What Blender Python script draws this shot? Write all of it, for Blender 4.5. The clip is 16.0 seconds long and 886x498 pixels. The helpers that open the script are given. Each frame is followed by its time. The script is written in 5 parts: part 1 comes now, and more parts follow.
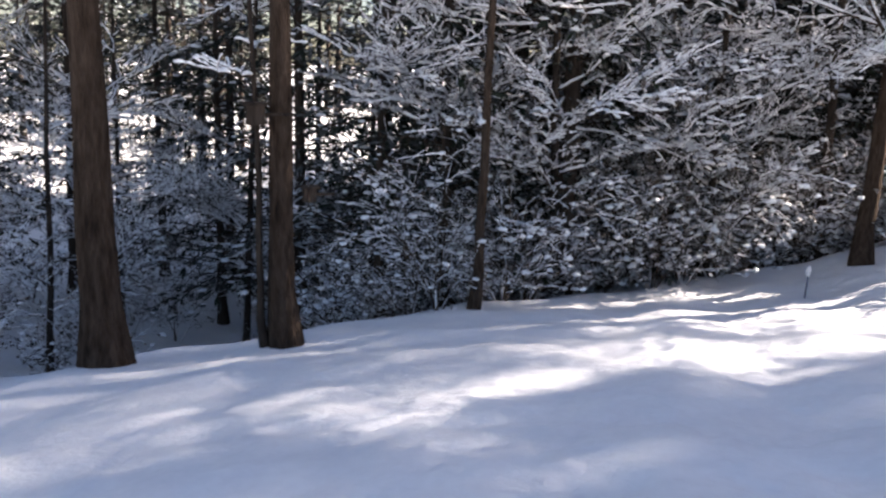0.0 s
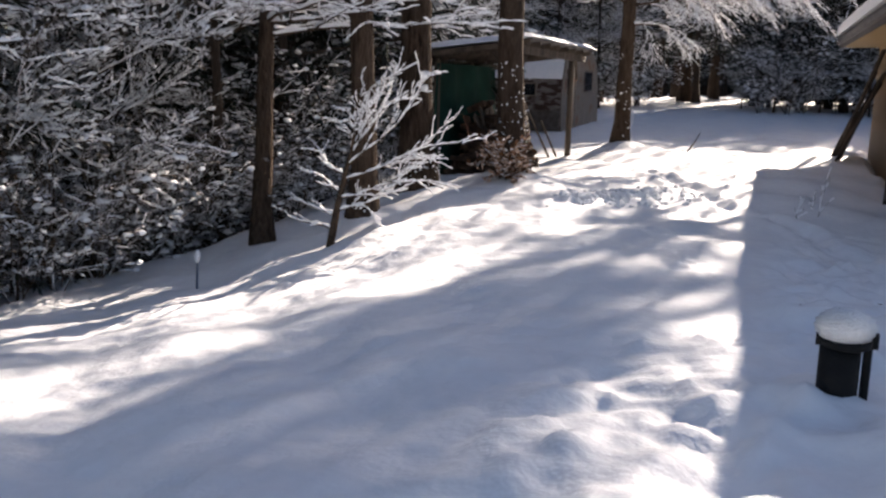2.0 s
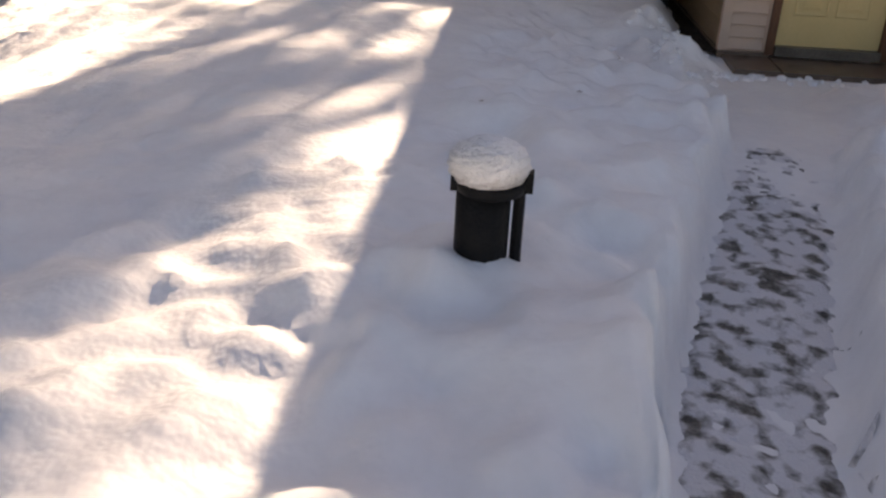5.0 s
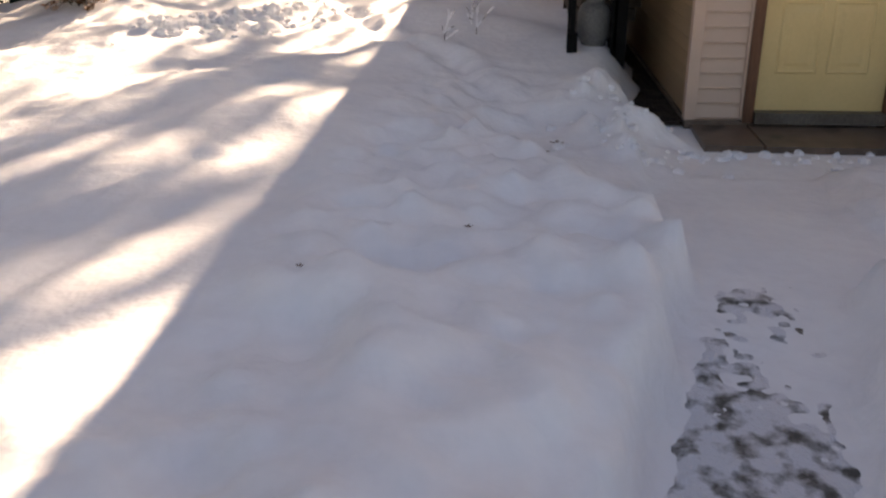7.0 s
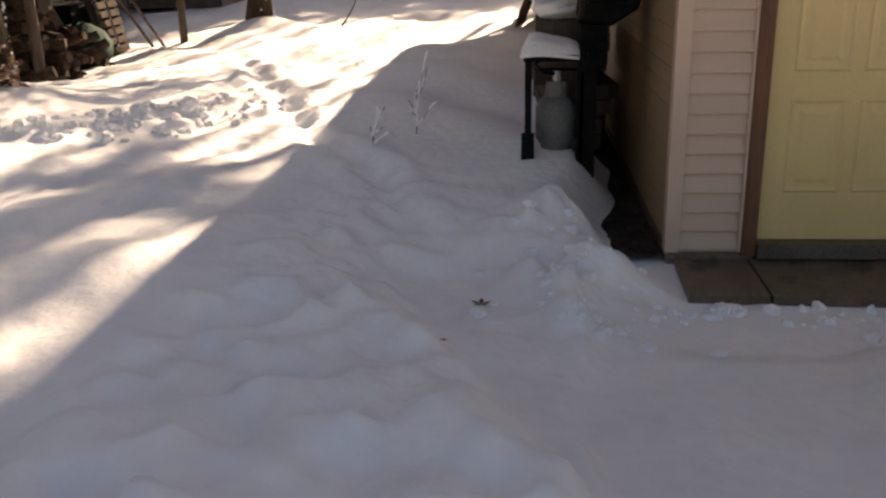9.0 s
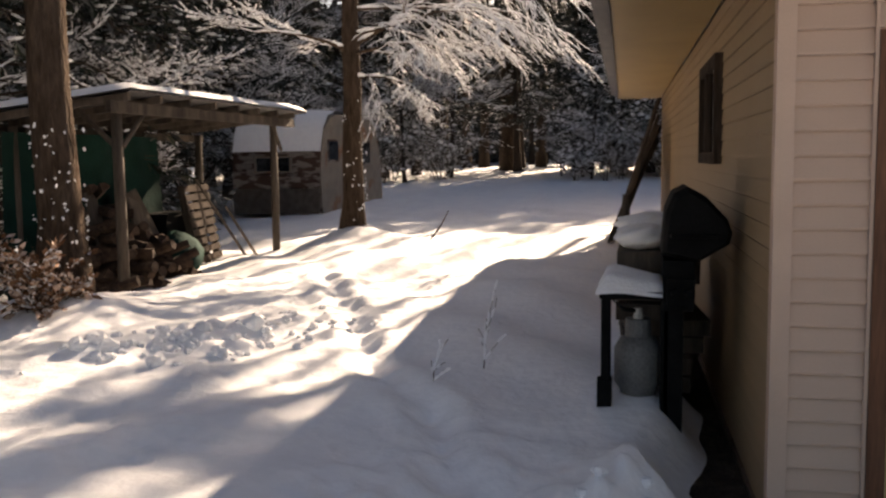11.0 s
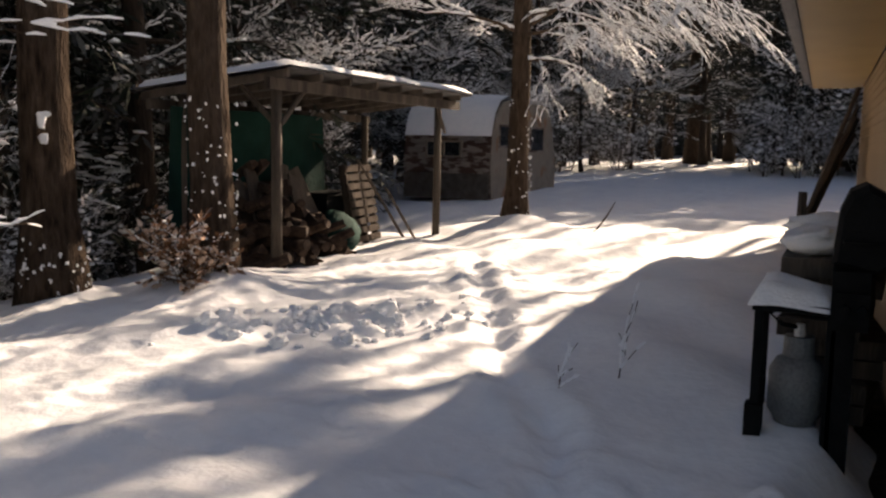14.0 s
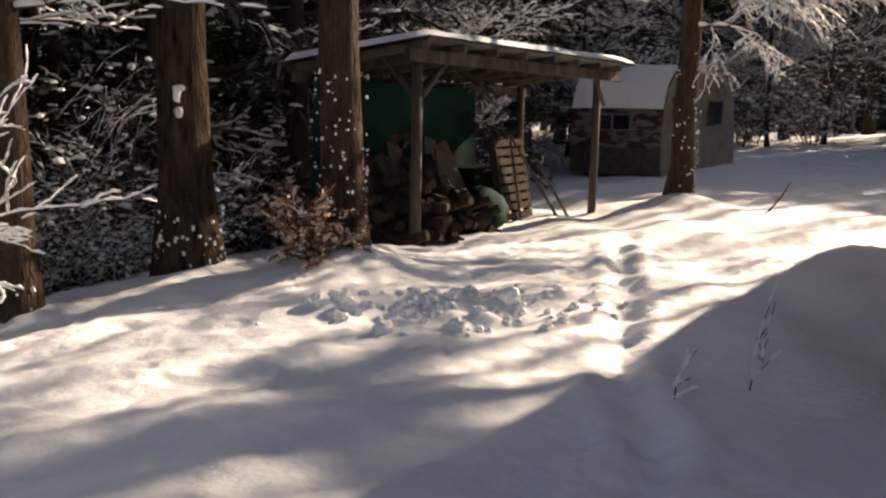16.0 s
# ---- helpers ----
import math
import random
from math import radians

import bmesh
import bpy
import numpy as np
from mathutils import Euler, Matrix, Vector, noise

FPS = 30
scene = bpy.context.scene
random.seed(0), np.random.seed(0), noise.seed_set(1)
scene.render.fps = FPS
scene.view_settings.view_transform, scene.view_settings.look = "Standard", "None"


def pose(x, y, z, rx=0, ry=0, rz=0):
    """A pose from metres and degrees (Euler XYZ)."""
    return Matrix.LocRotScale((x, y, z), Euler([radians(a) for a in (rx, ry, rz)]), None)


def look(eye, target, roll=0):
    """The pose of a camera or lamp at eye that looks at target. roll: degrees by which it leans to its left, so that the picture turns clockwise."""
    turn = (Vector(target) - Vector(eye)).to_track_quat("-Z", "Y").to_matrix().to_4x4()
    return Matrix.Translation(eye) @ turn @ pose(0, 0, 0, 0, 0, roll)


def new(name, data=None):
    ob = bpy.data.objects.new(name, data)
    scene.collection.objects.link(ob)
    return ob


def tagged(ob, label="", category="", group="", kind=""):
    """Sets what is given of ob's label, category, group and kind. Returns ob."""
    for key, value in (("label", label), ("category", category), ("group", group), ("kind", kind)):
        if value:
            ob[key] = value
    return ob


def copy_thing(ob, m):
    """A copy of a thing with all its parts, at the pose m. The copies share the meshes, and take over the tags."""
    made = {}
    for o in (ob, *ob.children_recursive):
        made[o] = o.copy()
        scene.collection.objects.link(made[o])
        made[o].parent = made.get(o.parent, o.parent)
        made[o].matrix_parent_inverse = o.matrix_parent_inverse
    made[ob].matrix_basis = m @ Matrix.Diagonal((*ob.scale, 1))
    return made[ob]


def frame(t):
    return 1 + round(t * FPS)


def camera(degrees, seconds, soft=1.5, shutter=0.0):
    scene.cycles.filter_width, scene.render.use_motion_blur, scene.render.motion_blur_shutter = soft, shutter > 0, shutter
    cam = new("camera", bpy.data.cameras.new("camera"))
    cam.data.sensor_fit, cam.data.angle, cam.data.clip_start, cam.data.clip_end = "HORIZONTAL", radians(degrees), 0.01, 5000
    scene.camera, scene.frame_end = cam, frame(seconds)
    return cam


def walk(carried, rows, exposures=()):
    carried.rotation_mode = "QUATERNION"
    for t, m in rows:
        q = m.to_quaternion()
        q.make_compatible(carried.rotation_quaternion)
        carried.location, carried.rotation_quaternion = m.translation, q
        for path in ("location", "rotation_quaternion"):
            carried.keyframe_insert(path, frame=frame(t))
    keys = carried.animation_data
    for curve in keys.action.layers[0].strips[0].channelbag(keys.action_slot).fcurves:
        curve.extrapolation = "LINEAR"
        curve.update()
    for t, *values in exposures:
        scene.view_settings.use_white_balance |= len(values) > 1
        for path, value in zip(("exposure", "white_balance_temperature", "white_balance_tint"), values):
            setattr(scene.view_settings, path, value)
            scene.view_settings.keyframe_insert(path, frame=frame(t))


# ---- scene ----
cam = camera(52.1, 16.0, 2.4)
PATH = [
    (0, (-1.572, -0.375, 1.706), (-0.41, 1.206, 1.316), 2.0),
    (0.5, (-1.07, -0.119, 1.581), (0.361, 1.223, 1.192), 1.3),
    (1, (-0.552, -0.066, 1.498), (1.039, 1.092, 1.139), 2.5),
    (1.5, (0.03, 0.0, 1.4), (1.773, 0.925, 1.073), 1.7),
    (2, (0.63, 0.074, 1.292), (2.474, 0.757, 0.93), 1.5),
    (2.5, (1.022, -0.032, 1.269), (2.878, 0.625, 0.915), 1.9),
    (2.8, (1.265, -0.052, 1.248), (3.134, 0.552, 0.874), 2.7),
    (3, (1.421, -0.039, 1.241), (3.312, 0.508, 0.89), 2.2),
    (3.5, (1.58, -0.057, 1.249), (3.477, 0.271, 0.707), 0.9),
    (5.9, (2.584, -0.482, 1.187), (4.362, -0.345, 0.282), 2.0),
    (6.5, (3.081, -0.601, 1.165), (4.895, -0.543, 0.326), -0.7),
    (7, (3.723, -0.748, 1.153), (5.567, -0.59, 0.394), -0.2),
    (7.5, (4.192, -0.859, 1.129), (6.05, -0.75, 0.397), 0.4),
    (8, (4.554, -0.992, 1.163), (6.415, -0.761, 0.468), -0.1),
    (8.5, (4.99, -1.063, 1.129), (6.87, -0.89, 0.468), 0.1),
    (9, (5.354, -1.216, 1.139), (7.241, -1.01, 0.511), -1.3),
    (9.5, (5.646, -1.267, 1.189), (7.541, -0.989, 0.614), -0.7),
    (10, (5.904, -1.322, 1.189), (7.83, -1.027, 0.74), -2.3),
    (10.2, (5.94, -1.367, 1.21), (7.872, -1.005, 0.84), -1.3),
    (12.3, (6.116, -1.327, 1.262), (8.063, -0.882, 1.168), -0.9),
    (12.5, (6.161, -1.364, 1.258), (8.089, -0.848, 1.121), -1.1),
    (13, (6.19, -1.353, 1.246), (8.086, -0.76, 1.012), -0.7),
    (13.3, (6.25, -1.368, 1.26), (8.141, -0.758, 1.028), -0.2),
    (13.5, (6.32, -1.359, 1.24), (8.198, -0.703, 1.033), 0.2),
    (14, (6.515, -1.485, 1.216), (8.333, -0.683, 0.99), 1.2),
    (14.5, (6.656, -1.533, 1.269), (8.487, -0.777, 0.993), 1.3),
    (15, (6.819, -1.607, 1.291), (8.639, -0.816, 1.041), 0.7),
    (15.4, (6.909, -1.698, 1.32), (8.644, -0.739, 1.056), 2.0),
    (15.5, (6.946, -1.705, 1.302), (8.669, -0.726, 1.034), 1.4),
    (16, (7.128, -1.625, 1.24), (8.745, -0.485, 0.946), 1.3),
]
EXPOSURES = [(0, 2.5, 6300, 19), (1.0, 2.25, 6400, 18), (2.5, 1.9, 6600, 18), (3.5, 1.88, 7400, 22), (6.0, 2.5, 8600, 24), (7.5, 2.5, 8600, 24), (9.0, 2.15, 8700, 22), (10.2, 2.0, 8300, 21), (12.5, 1.85, 7500, 19), (14.5, 1.6, 7500, 19), (16, 1.5, 7600, 19)]
walk(cam, [(t, look(eye, target, roll)) for t, eye, target, roll in PATH], EXPOSURES)

# ---------------------------------------------------------------- light
SUN_EL, SUN_AZ = radians(26), radians(-13.3)      # above the horizon; from +x towards +y
sun_way = Vector((math.cos(SUN_EL) * math.cos(SUN_AZ), math.cos(SUN_EL) * math.sin(SUN_AZ), math.sin(SUN_EL)))
sun_data = bpy.data.lights.new("sun", "SUN")
sun_data.energy, sun_data.angle, sun_data.color = 4.8, radians(0.6), (1.0, 0.89, 0.73)
sun = new("sun", sun_data)
sun.matrix_world = look(sun_way * 60, (0, 0, 0))
world = bpy.data.worlds.new("sky")
scene.world = world
world.use_nodes = True
wn = world.node_tree.nodes
sky = wn.new("ShaderNodeTexSky")
sky.sky_type, sky.sun_disc, sky.sun_elevation, sky.sun_rotation = "NISHITA", False, SUN_EL, math.pi / 2 - SUN_AZ
world.node_tree.links.new(sky.outputs[0], wn["Background"].inputs[0])
wn["Background"].inputs[1].default_value = 0.033


# ---------------------------------------------------------------- materials
def material(name, colours, scale=8.0, rough=0.8, bump=0.2, fine=60.0, stretch=(1, 1, 1), metal=0.0, spec=0.3, island=False, wear=None, coords="Object", dist=0.02):
    """A surface of two or three colours mixed by coarse and fine noise, with relief; wear: a colour of stains."""
    m = bpy.data.materials.new(name)
    m.use_nodes = True
    nt = m.node_tree
    N, L = nt.nodes.new, nt.links.new
    b = nt.nodes["Principled BSDF"]
    b.inputs["Roughness"].default_value, b.inputs["Metallic"].default_value = rough, metal
    b.inputs["Specular IOR Level"].default_value = spec
    tc, mp = N("ShaderNodeTexCoord"), N("ShaderNodeMapping")
    mp.inputs["Scale"].default_value = stretch
    L(tc.outputs[coords], mp.inputs[0])
    big, small = N("ShaderNodeTexNoise"), N("ShaderNodeTexNoise")
    big.inputs["Scale"].default_value, small.inputs["Scale"].default_value = scale, fine
    big.inputs["Detail"].default_value = 6
    for n in (big, small):
        L(mp.outputs[0], n.inputs["Vector"])
    ramp = N("ShaderNodeValToRGB")
    el = ramp.color_ramp.elements
    while len(el) < len(colours):
        el.new(0.5)
    for k, c in enumerate(colours):
        el[k].position, el[k].color = 0.3 + 0.4 * k / max(1, len(colours) - 1), (*c, 1)
    mix = N("ShaderNodeMix")
    mix.data_type, mix.blend_type = "RGBA", "MULTIPLY"
    if island:
        gi = N("ShaderNodeNewGeometry")
        L(gi.outputs["Random Per Island"], ramp.inputs[0])
    else:
        add = N("ShaderNodeMath")
        add.operation = "MULTIPLY_ADD"
        oi = N("ShaderNodeObjectInfo")
        L(oi.outputs["Random"], add.inputs[0])
        add.inputs[1].default_value = 0.14
        L(big.outputs[0], add.inputs[2])
        L(add.outputs[0], ramp.inputs[0])
    mix.inputs[0].default_value = 0.5
    L(ramp.outputs[0], mix.inputs[6])
    gr = N("ShaderNodeMapRange")
    gr.inputs[1].default_value, gr.inputs[2].default_value, gr.inputs[3].default_value, gr.inputs[4].default_value = 0.3, 0.7, 0.55, 1.3
    L(small.outputs[0], gr.inputs[0])
    L(gr.outputs[0], mix.inputs[7])
    out = mix.outputs[2]
    if wear:
        wn_, wr, wm = N("ShaderNodeTexNoise"), N("ShaderNodeValToRGB"), N("ShaderNodeMix")
        wn_.inputs["Scale"].default_value, wn_.inputs["Detail"].default_value = scale * 0.6, 8
        L(mp.outputs[0], wn_.inputs["Vector"])
        wr.color_ramp.elements[0].position, wr.color_ramp.elements[1].position = wear[1], wear[1] + (wear[2] if len(wear) > 2 else 0.06)
        L(wn_.outputs[0], wr.inputs[0])
        wm.data_type = "RGBA"
        L(wr.outputs[0], wm.inputs[0])
        L(out, wm.inputs[6])
        wm.inputs[7].default_value = (*wear[0], 1)
        out = wm.outputs[2]
    L(out, b.inputs["Base Color"])
    if bump:
        bp = N("ShaderNodeBump")
        bp.inputs["Strength"].default_value, bp.inputs["Distance"].default_value = bump, dist
        ad = N("ShaderNodeMath")
        ad.operation = "ADD"
        L(big.outputs[0], ad.inputs[0])
        L(small.outputs[0], ad.inputs[1])
        L(ad.outputs[0], bp.inputs["Height"])
        L(bp.outputs[0], b.inputs["Normal"])
    return m


def flat_grain(m, amount):
    """Weakens the fine grain of a material."""
    for n in m.node_tree.nodes:
        if n.bl_idname == "ShaderNodeMapRange":
            n.inputs[3].default_value, n.inputs[4].default_value = 1 - amount, 1 + amount * 0.4
    return m


SNOW = flat_grain(material("snow", [(0.78, 0.79, 0.82), (0.84, 0.84, 0.86), (0.88, 0.88, 0.89)], 2.2, 0.6, 0.22, 14, spec=0.25, dist=0.05), 0.06)
SNOW_CAP = flat_grain(material("settled_snow", [(0.8, 0.81, 0.83), (0.88, 0.88, 0.89)], 9, 0.6, 0.4, 60, spec=0.25), 0.1)
BARK = material("bark", [(0.018, 0.012, 0.009), (0.055, 0.038, 0.027), (0.08, 0.057, 0.042)], 16, 0.95, 1.0, 45, (1, 1, 0.22), spec=0.05, dist=0.06)
BARK_DARK = material("dark_bark", [(0.022, 0.017, 0.014), (0.06, 0.045, 0.035)], 9, 0.95, 0.9, 30, (1, 1, 0.2), spec=0.1, dist=0.04)
TWIG = material("twig_bark", [(0.03, 0.022, 0.016), (0.09, 0.06, 0.04)], 12, 0.9, 0.3, 50, spec=0.15)
NEEDLES = material("snowy_needles", [(0.010, 0.014, 0.008), (0.02, 0.03, 0.016), (0.1, 0.105, 0.105)], 9, 0.7, 0, 40, island=True, spec=0.2)
FROST = material("frosted_leaves", [(0.03, 0.025, 0.018), (0.07, 0.05, 0.034), (0.36, 0.35, 0.36)], 9, 0.7, 0, 40, island=True, spec=0.2)
DRY_LEAVES = material("dry_leaves", [(0.10, 0.045, 0.02), (0.3, 0.16, 0.09), (0.55, 0.42, 0.34)], 9, 0.8, 0, 40, island=True, spec=0.15)
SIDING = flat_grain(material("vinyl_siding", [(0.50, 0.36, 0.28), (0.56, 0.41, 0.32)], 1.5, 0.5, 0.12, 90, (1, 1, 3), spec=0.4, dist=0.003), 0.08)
# the same siding, darkened in colour for the shade on the long wall
SIDING_SHADED = flat_grain(material("shaded_siding", [(0.26, 0.18, 0.098), (0.32, 0.22, 0.125)], 1.2, 0.55, 0.12, 60, (0.4, 1, 2), spec=0.35, dist=0.003), 0.12)
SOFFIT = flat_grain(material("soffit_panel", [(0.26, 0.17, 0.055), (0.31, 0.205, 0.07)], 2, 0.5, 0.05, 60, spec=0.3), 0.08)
TRIM_BROWN = material("stained_brown_wood", [(0.10, 0.045, 0.025), (0.17, 0.075, 0.04)], 14, 0.6, 0.3, 80, (1, 1, 0.1), wear=((0.32, 0.2, 0.13), 0.66))
DOOR_PAINT = flat_grain(material("cream_door_paint", [(0.6, 0.44, 0.2), (0.66, 0.49, 0.23)], 2, 0.4, 0.05, 40, spec=0.45), 0.07)
ALU = material("dull_aluminium", [(0.1, 0.085, 0.07), (0.17, 0.15, 0.13)], 6, 0.45, 0.1, 60, metal=0.7)
FASCIA = material("grey_fascia", [(0.22, 0.21, 0.2), (0.32, 0.31, 0.3)], 4, 0.6, 0.1, 60, wear=((0.12, 0.1, 0.08), 0.62))
GUTTER_DARK = material("dark_gutter_metal", [(0.06, 0.055, 0.055), (0.1, 0.095, 0.095)], 4, 0.6, 0.1, 60, spec=0.2)
CONCRETE = material("wet_brown_concrete", [(0.09, 0.065, 0.05), (0.17, 0.12, 0.09)], 7, 0.35, 0.3, 70, wear=((0.06, 0.04, 0.03), 0.6))
PAVING = material("trodden_path", [(0.05, 0.045, 0.04), (0.12, 0.105, 0.09), (0.3, 0.29, 0.28)], 19, 0.55, 0.6, 90, wear=((0.74, 0.74, 0.77), 0.39, 0.14), dist=0.03)
BLACK_METAL = material("black_enamel", [(0.004, 0.004, 0.004), (0.01, 0.01, 0.01)], 8, 0.75, 0.1, 60, spec=0.06)
BLACK_PIPE = material("black_plastic_pipe", [(0.005, 0.005, 0.006), (0.011, 0.011, 0.011)], 12, 0.55, 0.2, 80, spec=0.16, wear=((0.03, 0.03, 0.03), 0.66))
STEEL = material("grey_steel", [(0.35, 0.35, 0.36), (0.5, 0.5, 0.5)], 8, 0.4, 0.1, 60, metal=0.5, wear=((0.2, 0.12, 0.07), 0.64))
# white paint darkened for the shade under the shelf, with brown stains
TANK_SHADED = material("shaded_tank_paint", [(0.11, 0.11, 0.11), (0.16, 0.16, 0.155)], 8, 0.5, 0.1, 60, wear=((0.3, 0.2, 0.12), 0.66))
OLD_WOOD = material("weathered_wood", [(0.022, 0.017, 0.013), (0.058, 0.045, 0.035), (0.105, 0.084, 0.066)], 6, 0.9, 0.5, 50, (1, 1, 0.15))
FIREWOOD = material("split_firewood", [(0.014, 0.008, 0.006), (0.04, 0.023, 0.015), (0.085, 0.052, 0.033)], 10, 0.9, 0.5, 50)
TARP = flat_grain(material("green_tarp", [(0.007, 0.024, 0.019), (0.01, 0.038, 0.03)], 3, 0.85, 0.4, 30, spec=0.08, dist=0.03), 0.15)
CAMPER_SKIN = material("rusty_camper_skin", [(0.14, 0.12, 0.105), (0.24, 0.21, 0.19)], 4, 0.6, 0.2, 40, (1, 1, 3), wear=((0.06, 0.032, 0.022), 0.46))
CAMPER_END = material("painted_camper_end", [(0.16, 0.135, 0.105), (0.24, 0.2, 0.16)], 3, 0.5, 0.2, 40, wear=((0.2, 0.1, 0.05), 0.57))
GLASS_DARK = material("dark_window_glass", [(0.01, 0.012, 0.014), (0.02, 0.022, 0.025)], 3, 0.08, 0, 30, spec=0.8)
REFLECTOR = material("white_marker_cap", [(0.75, 0.76, 0.8), (0.82, 0.83, 0.85)], 9, 0.4, 0.1, 60)
STAKE_BLUE = material("blue_grey_stake", [(0.08, 0.11, 0.16), (0.13, 0.16, 0.21)], 9, 0.5, 0.1, 60)
LEAF_BROWN = material("dead_oak_leaf", [(0.12, 0.06, 0.03), (0.2, 0.11, 0.06)], 20, 0.8, 0.3, 80)


# ---------------------------------------------------------------- mesh tools
class Shape:
    """Collects vertices and faces of one mesh."""
    def __init__(self):
        self.v, self.f = [], []

    def tube(self, pts, radii, n=6, cap=True, wobble=0.0, rng=None):
        base = len(self.v)
        pts = [Vector(p) for p in pts]
        side = None
        for k, p in enumerate(pts):
            way = (pts[min(k + 1, len(pts) - 1)] - pts[max(k - 1, 0)])
            if way.length < 1e-6:
                way = Vector((0, 0, 1))
            way.normalize()
            if side is None:
                side = way.orthogonal().normalized()
            else:
                side = (side - way * side.dot(way))
                side = side.normalized() if side.length > 1e-5 else way.orthogonal().normalized()
            up = way.cross(side)
            for a in range(n):
                r = radii[k] * (1 + (rng.uniform(-wobble, wobble) if wobble else 0))
                self.v.append(p + (side * math.cos(a * math.tau / n) + up * math.sin(a * math.tau / n)) * r)
        for k in range(len(pts) - 1):
            for a in range(n):
                b = (a + 1) % n
                self.f.append((base + k * n + a, base + k * n + b, base + (k + 1) * n + b, base + (k + 1) * n + a))
        if cap:
            self.f.append(tuple(base + a for a in reversed(range(n))))
            self.f.append(tuple(base + (len(pts) - 1) * n + a for a in range(n)))
        return self

    def box(self, lo, hi, m=None):
        base = len(self.v)
        for z in (lo[2], hi[2]):
            for x, y in ((lo[0], lo[1]), (hi[0], lo[1]), (hi[0], hi[1]), (lo[0], hi[1])):
                p = Vector((x, y, z))
                self.v.append(m @ p if m else p)
        for q in ((3, 2, 1, 0), (4, 5, 6, 7), (0, 1, 5, 4), (1, 2, 6, 5), (2, 3, 7, 6), (3, 0, 4, 7)):
            self.f.append(tuple(base + a for a in q))
        return self

    def blob(self, c, r, rng, n=6, rings=3, rough=0.25, m=None):
        """A lump: an uneven ball of radii r."""
        base = len(self.v)
        c = Vector(c)
        pts = [Vector((0, 0, -1))]
        for k in range(1, rings + 1):
            lat = math.pi * k / (rings + 1) - math.pi / 2
            for a in range(n):
                u = a * math.tau / n + k
                pts.append(Vector((math.cos(lat) * math.cos(u), math.cos(lat) * math.sin(u), math.sin(lat))))
        pts.append(Vector((0, 0, 1)))
        for p in pts:
            q = Vector((p.x * r[0], p.y * r[1], p.z * r[2])) * (1 + rng.uniform(-rough, rough))
            self.v.append(c + (m @ q if m else q))
        for a in range(n):
            b = (a + 1) % n
            self.f.append((base, base + 1 + b, base + 1 + a))
            for k in range(rings - 1):
                o = base + 1 + k * n
                self.f.append((o + a, o + b, o + n + b, o + n + a))
            o = base + 1 + (rings - 1) * n
            self.f.append((o + a, o + b, base + len(pts) - 1))
        return self

    def leaf(self, c, way, up, length, width):
        base = len(self.v)
        s = way.cross(up)
        s = s.normalized() * width / 2 if s.length > 1e-5 else Vector((width / 2, 0, 0))
        self.v += [c, c + way * length * 0.5 + s, c + way * length, c + way * length * 0.5 - s]
        self.f.append((base, base + 1, base + 2, base + 3))
        return self

    def prism(self, outline, z0, z1, m=None):
        """An upright prism over a counter-clockwise outline."""
        base, n = len(self.v), len(outline)
        for z in (z0, z1):
            for x, y in outline:
                p = Vector((x, y, z))
                self.v.append(m @ p if m else p)
        self.f.append(tuple(base + a for a in reversed(range(n))))
        self.f.append(tuple(base + n + a for a in range(n)))
        for a in range(n):
            b = (a + 1) % n
            self.f.append((base + a, base + b, base + n + b, base + n + a))
        return self

    def mesh(self, name, mat, smooth=False):
        me = bpy.data.meshes.new(name)
        me.from_pydata([tuple(p) for p in self.v], [], self.f)
        me.materials.append(mat)
        if smooth:
            me.shade_smooth()
        me.update()
        return me


def part(name, shape, mat, parent, label="", smooth=False, m=None):
    ob = new(name, shape.mesh(name, mat, smooth))
    ob.parent = parent
    if m:
        ob.matrix_local = m
    if label:
        ob["label"] = label
    if name in ("branchwork", "foliage", "snow_load", "crown"):
        ob["kind"] = "stuff"
    return ob


def thing(name, label, category, m=None, group="", kind=""):
    ob = new(name)
    ob.empty_display_size = 0.2
    if m:
        ob.matrix_world = m
    return tagged(ob, label, category, group, kind)


def single(name, shape, mat, label, category, m=None, group="", kind="", smooth=False):
    ob = new(name, shape.mesh(name, mat, smooth))
    if m:
        ob.matrix_world = m
    return tagged(ob, label, category, group, kind)


# ---------------------------------------------------------------- ground
KNOTS = np.array([(-1, -0.2, 0.08), (4.4, -0.2, 0.07), (6.75, -0.6, -0.02), (9.0, 0.2, -0.1), (12.2, 1.9, -0.12), (13.2, 3.6, -0.05),
                  (14.75, 4.07, -0.13), (19.1, 4.2, -0.12), (20.2, 3.3, -0.02), (20.0, 1.6, 0.0), (10.7, 4.75, -0.36), (9.7, 4.7, -0.53),
                  (10.4, 6.0, -0.72), (8.5, 5.66, -0.9), (12.4, 4.6, -0.2), (50, 5, 0.62), (4.8, 7.3, -0.95), (2.4, 7.0, -0.92), (1.1, 7.4, -0.98),
                  (3, 3.4, -0.32), (-5, 6, -0.9), (-6, -4, 0.1), (15, -6, -0.2), (35, -2, 0.2), (30, 10, 0.0), (20, 8, -0.6), (12, 0.2, -0.14), (9.3, -1.3, -0.3), (10.2, -1.35, -0.26), (11.3, -1.2, -0.14)])


def spline_kernel(r2):
    return 0.5 * r2 * np.log(r2 + 1e-9)


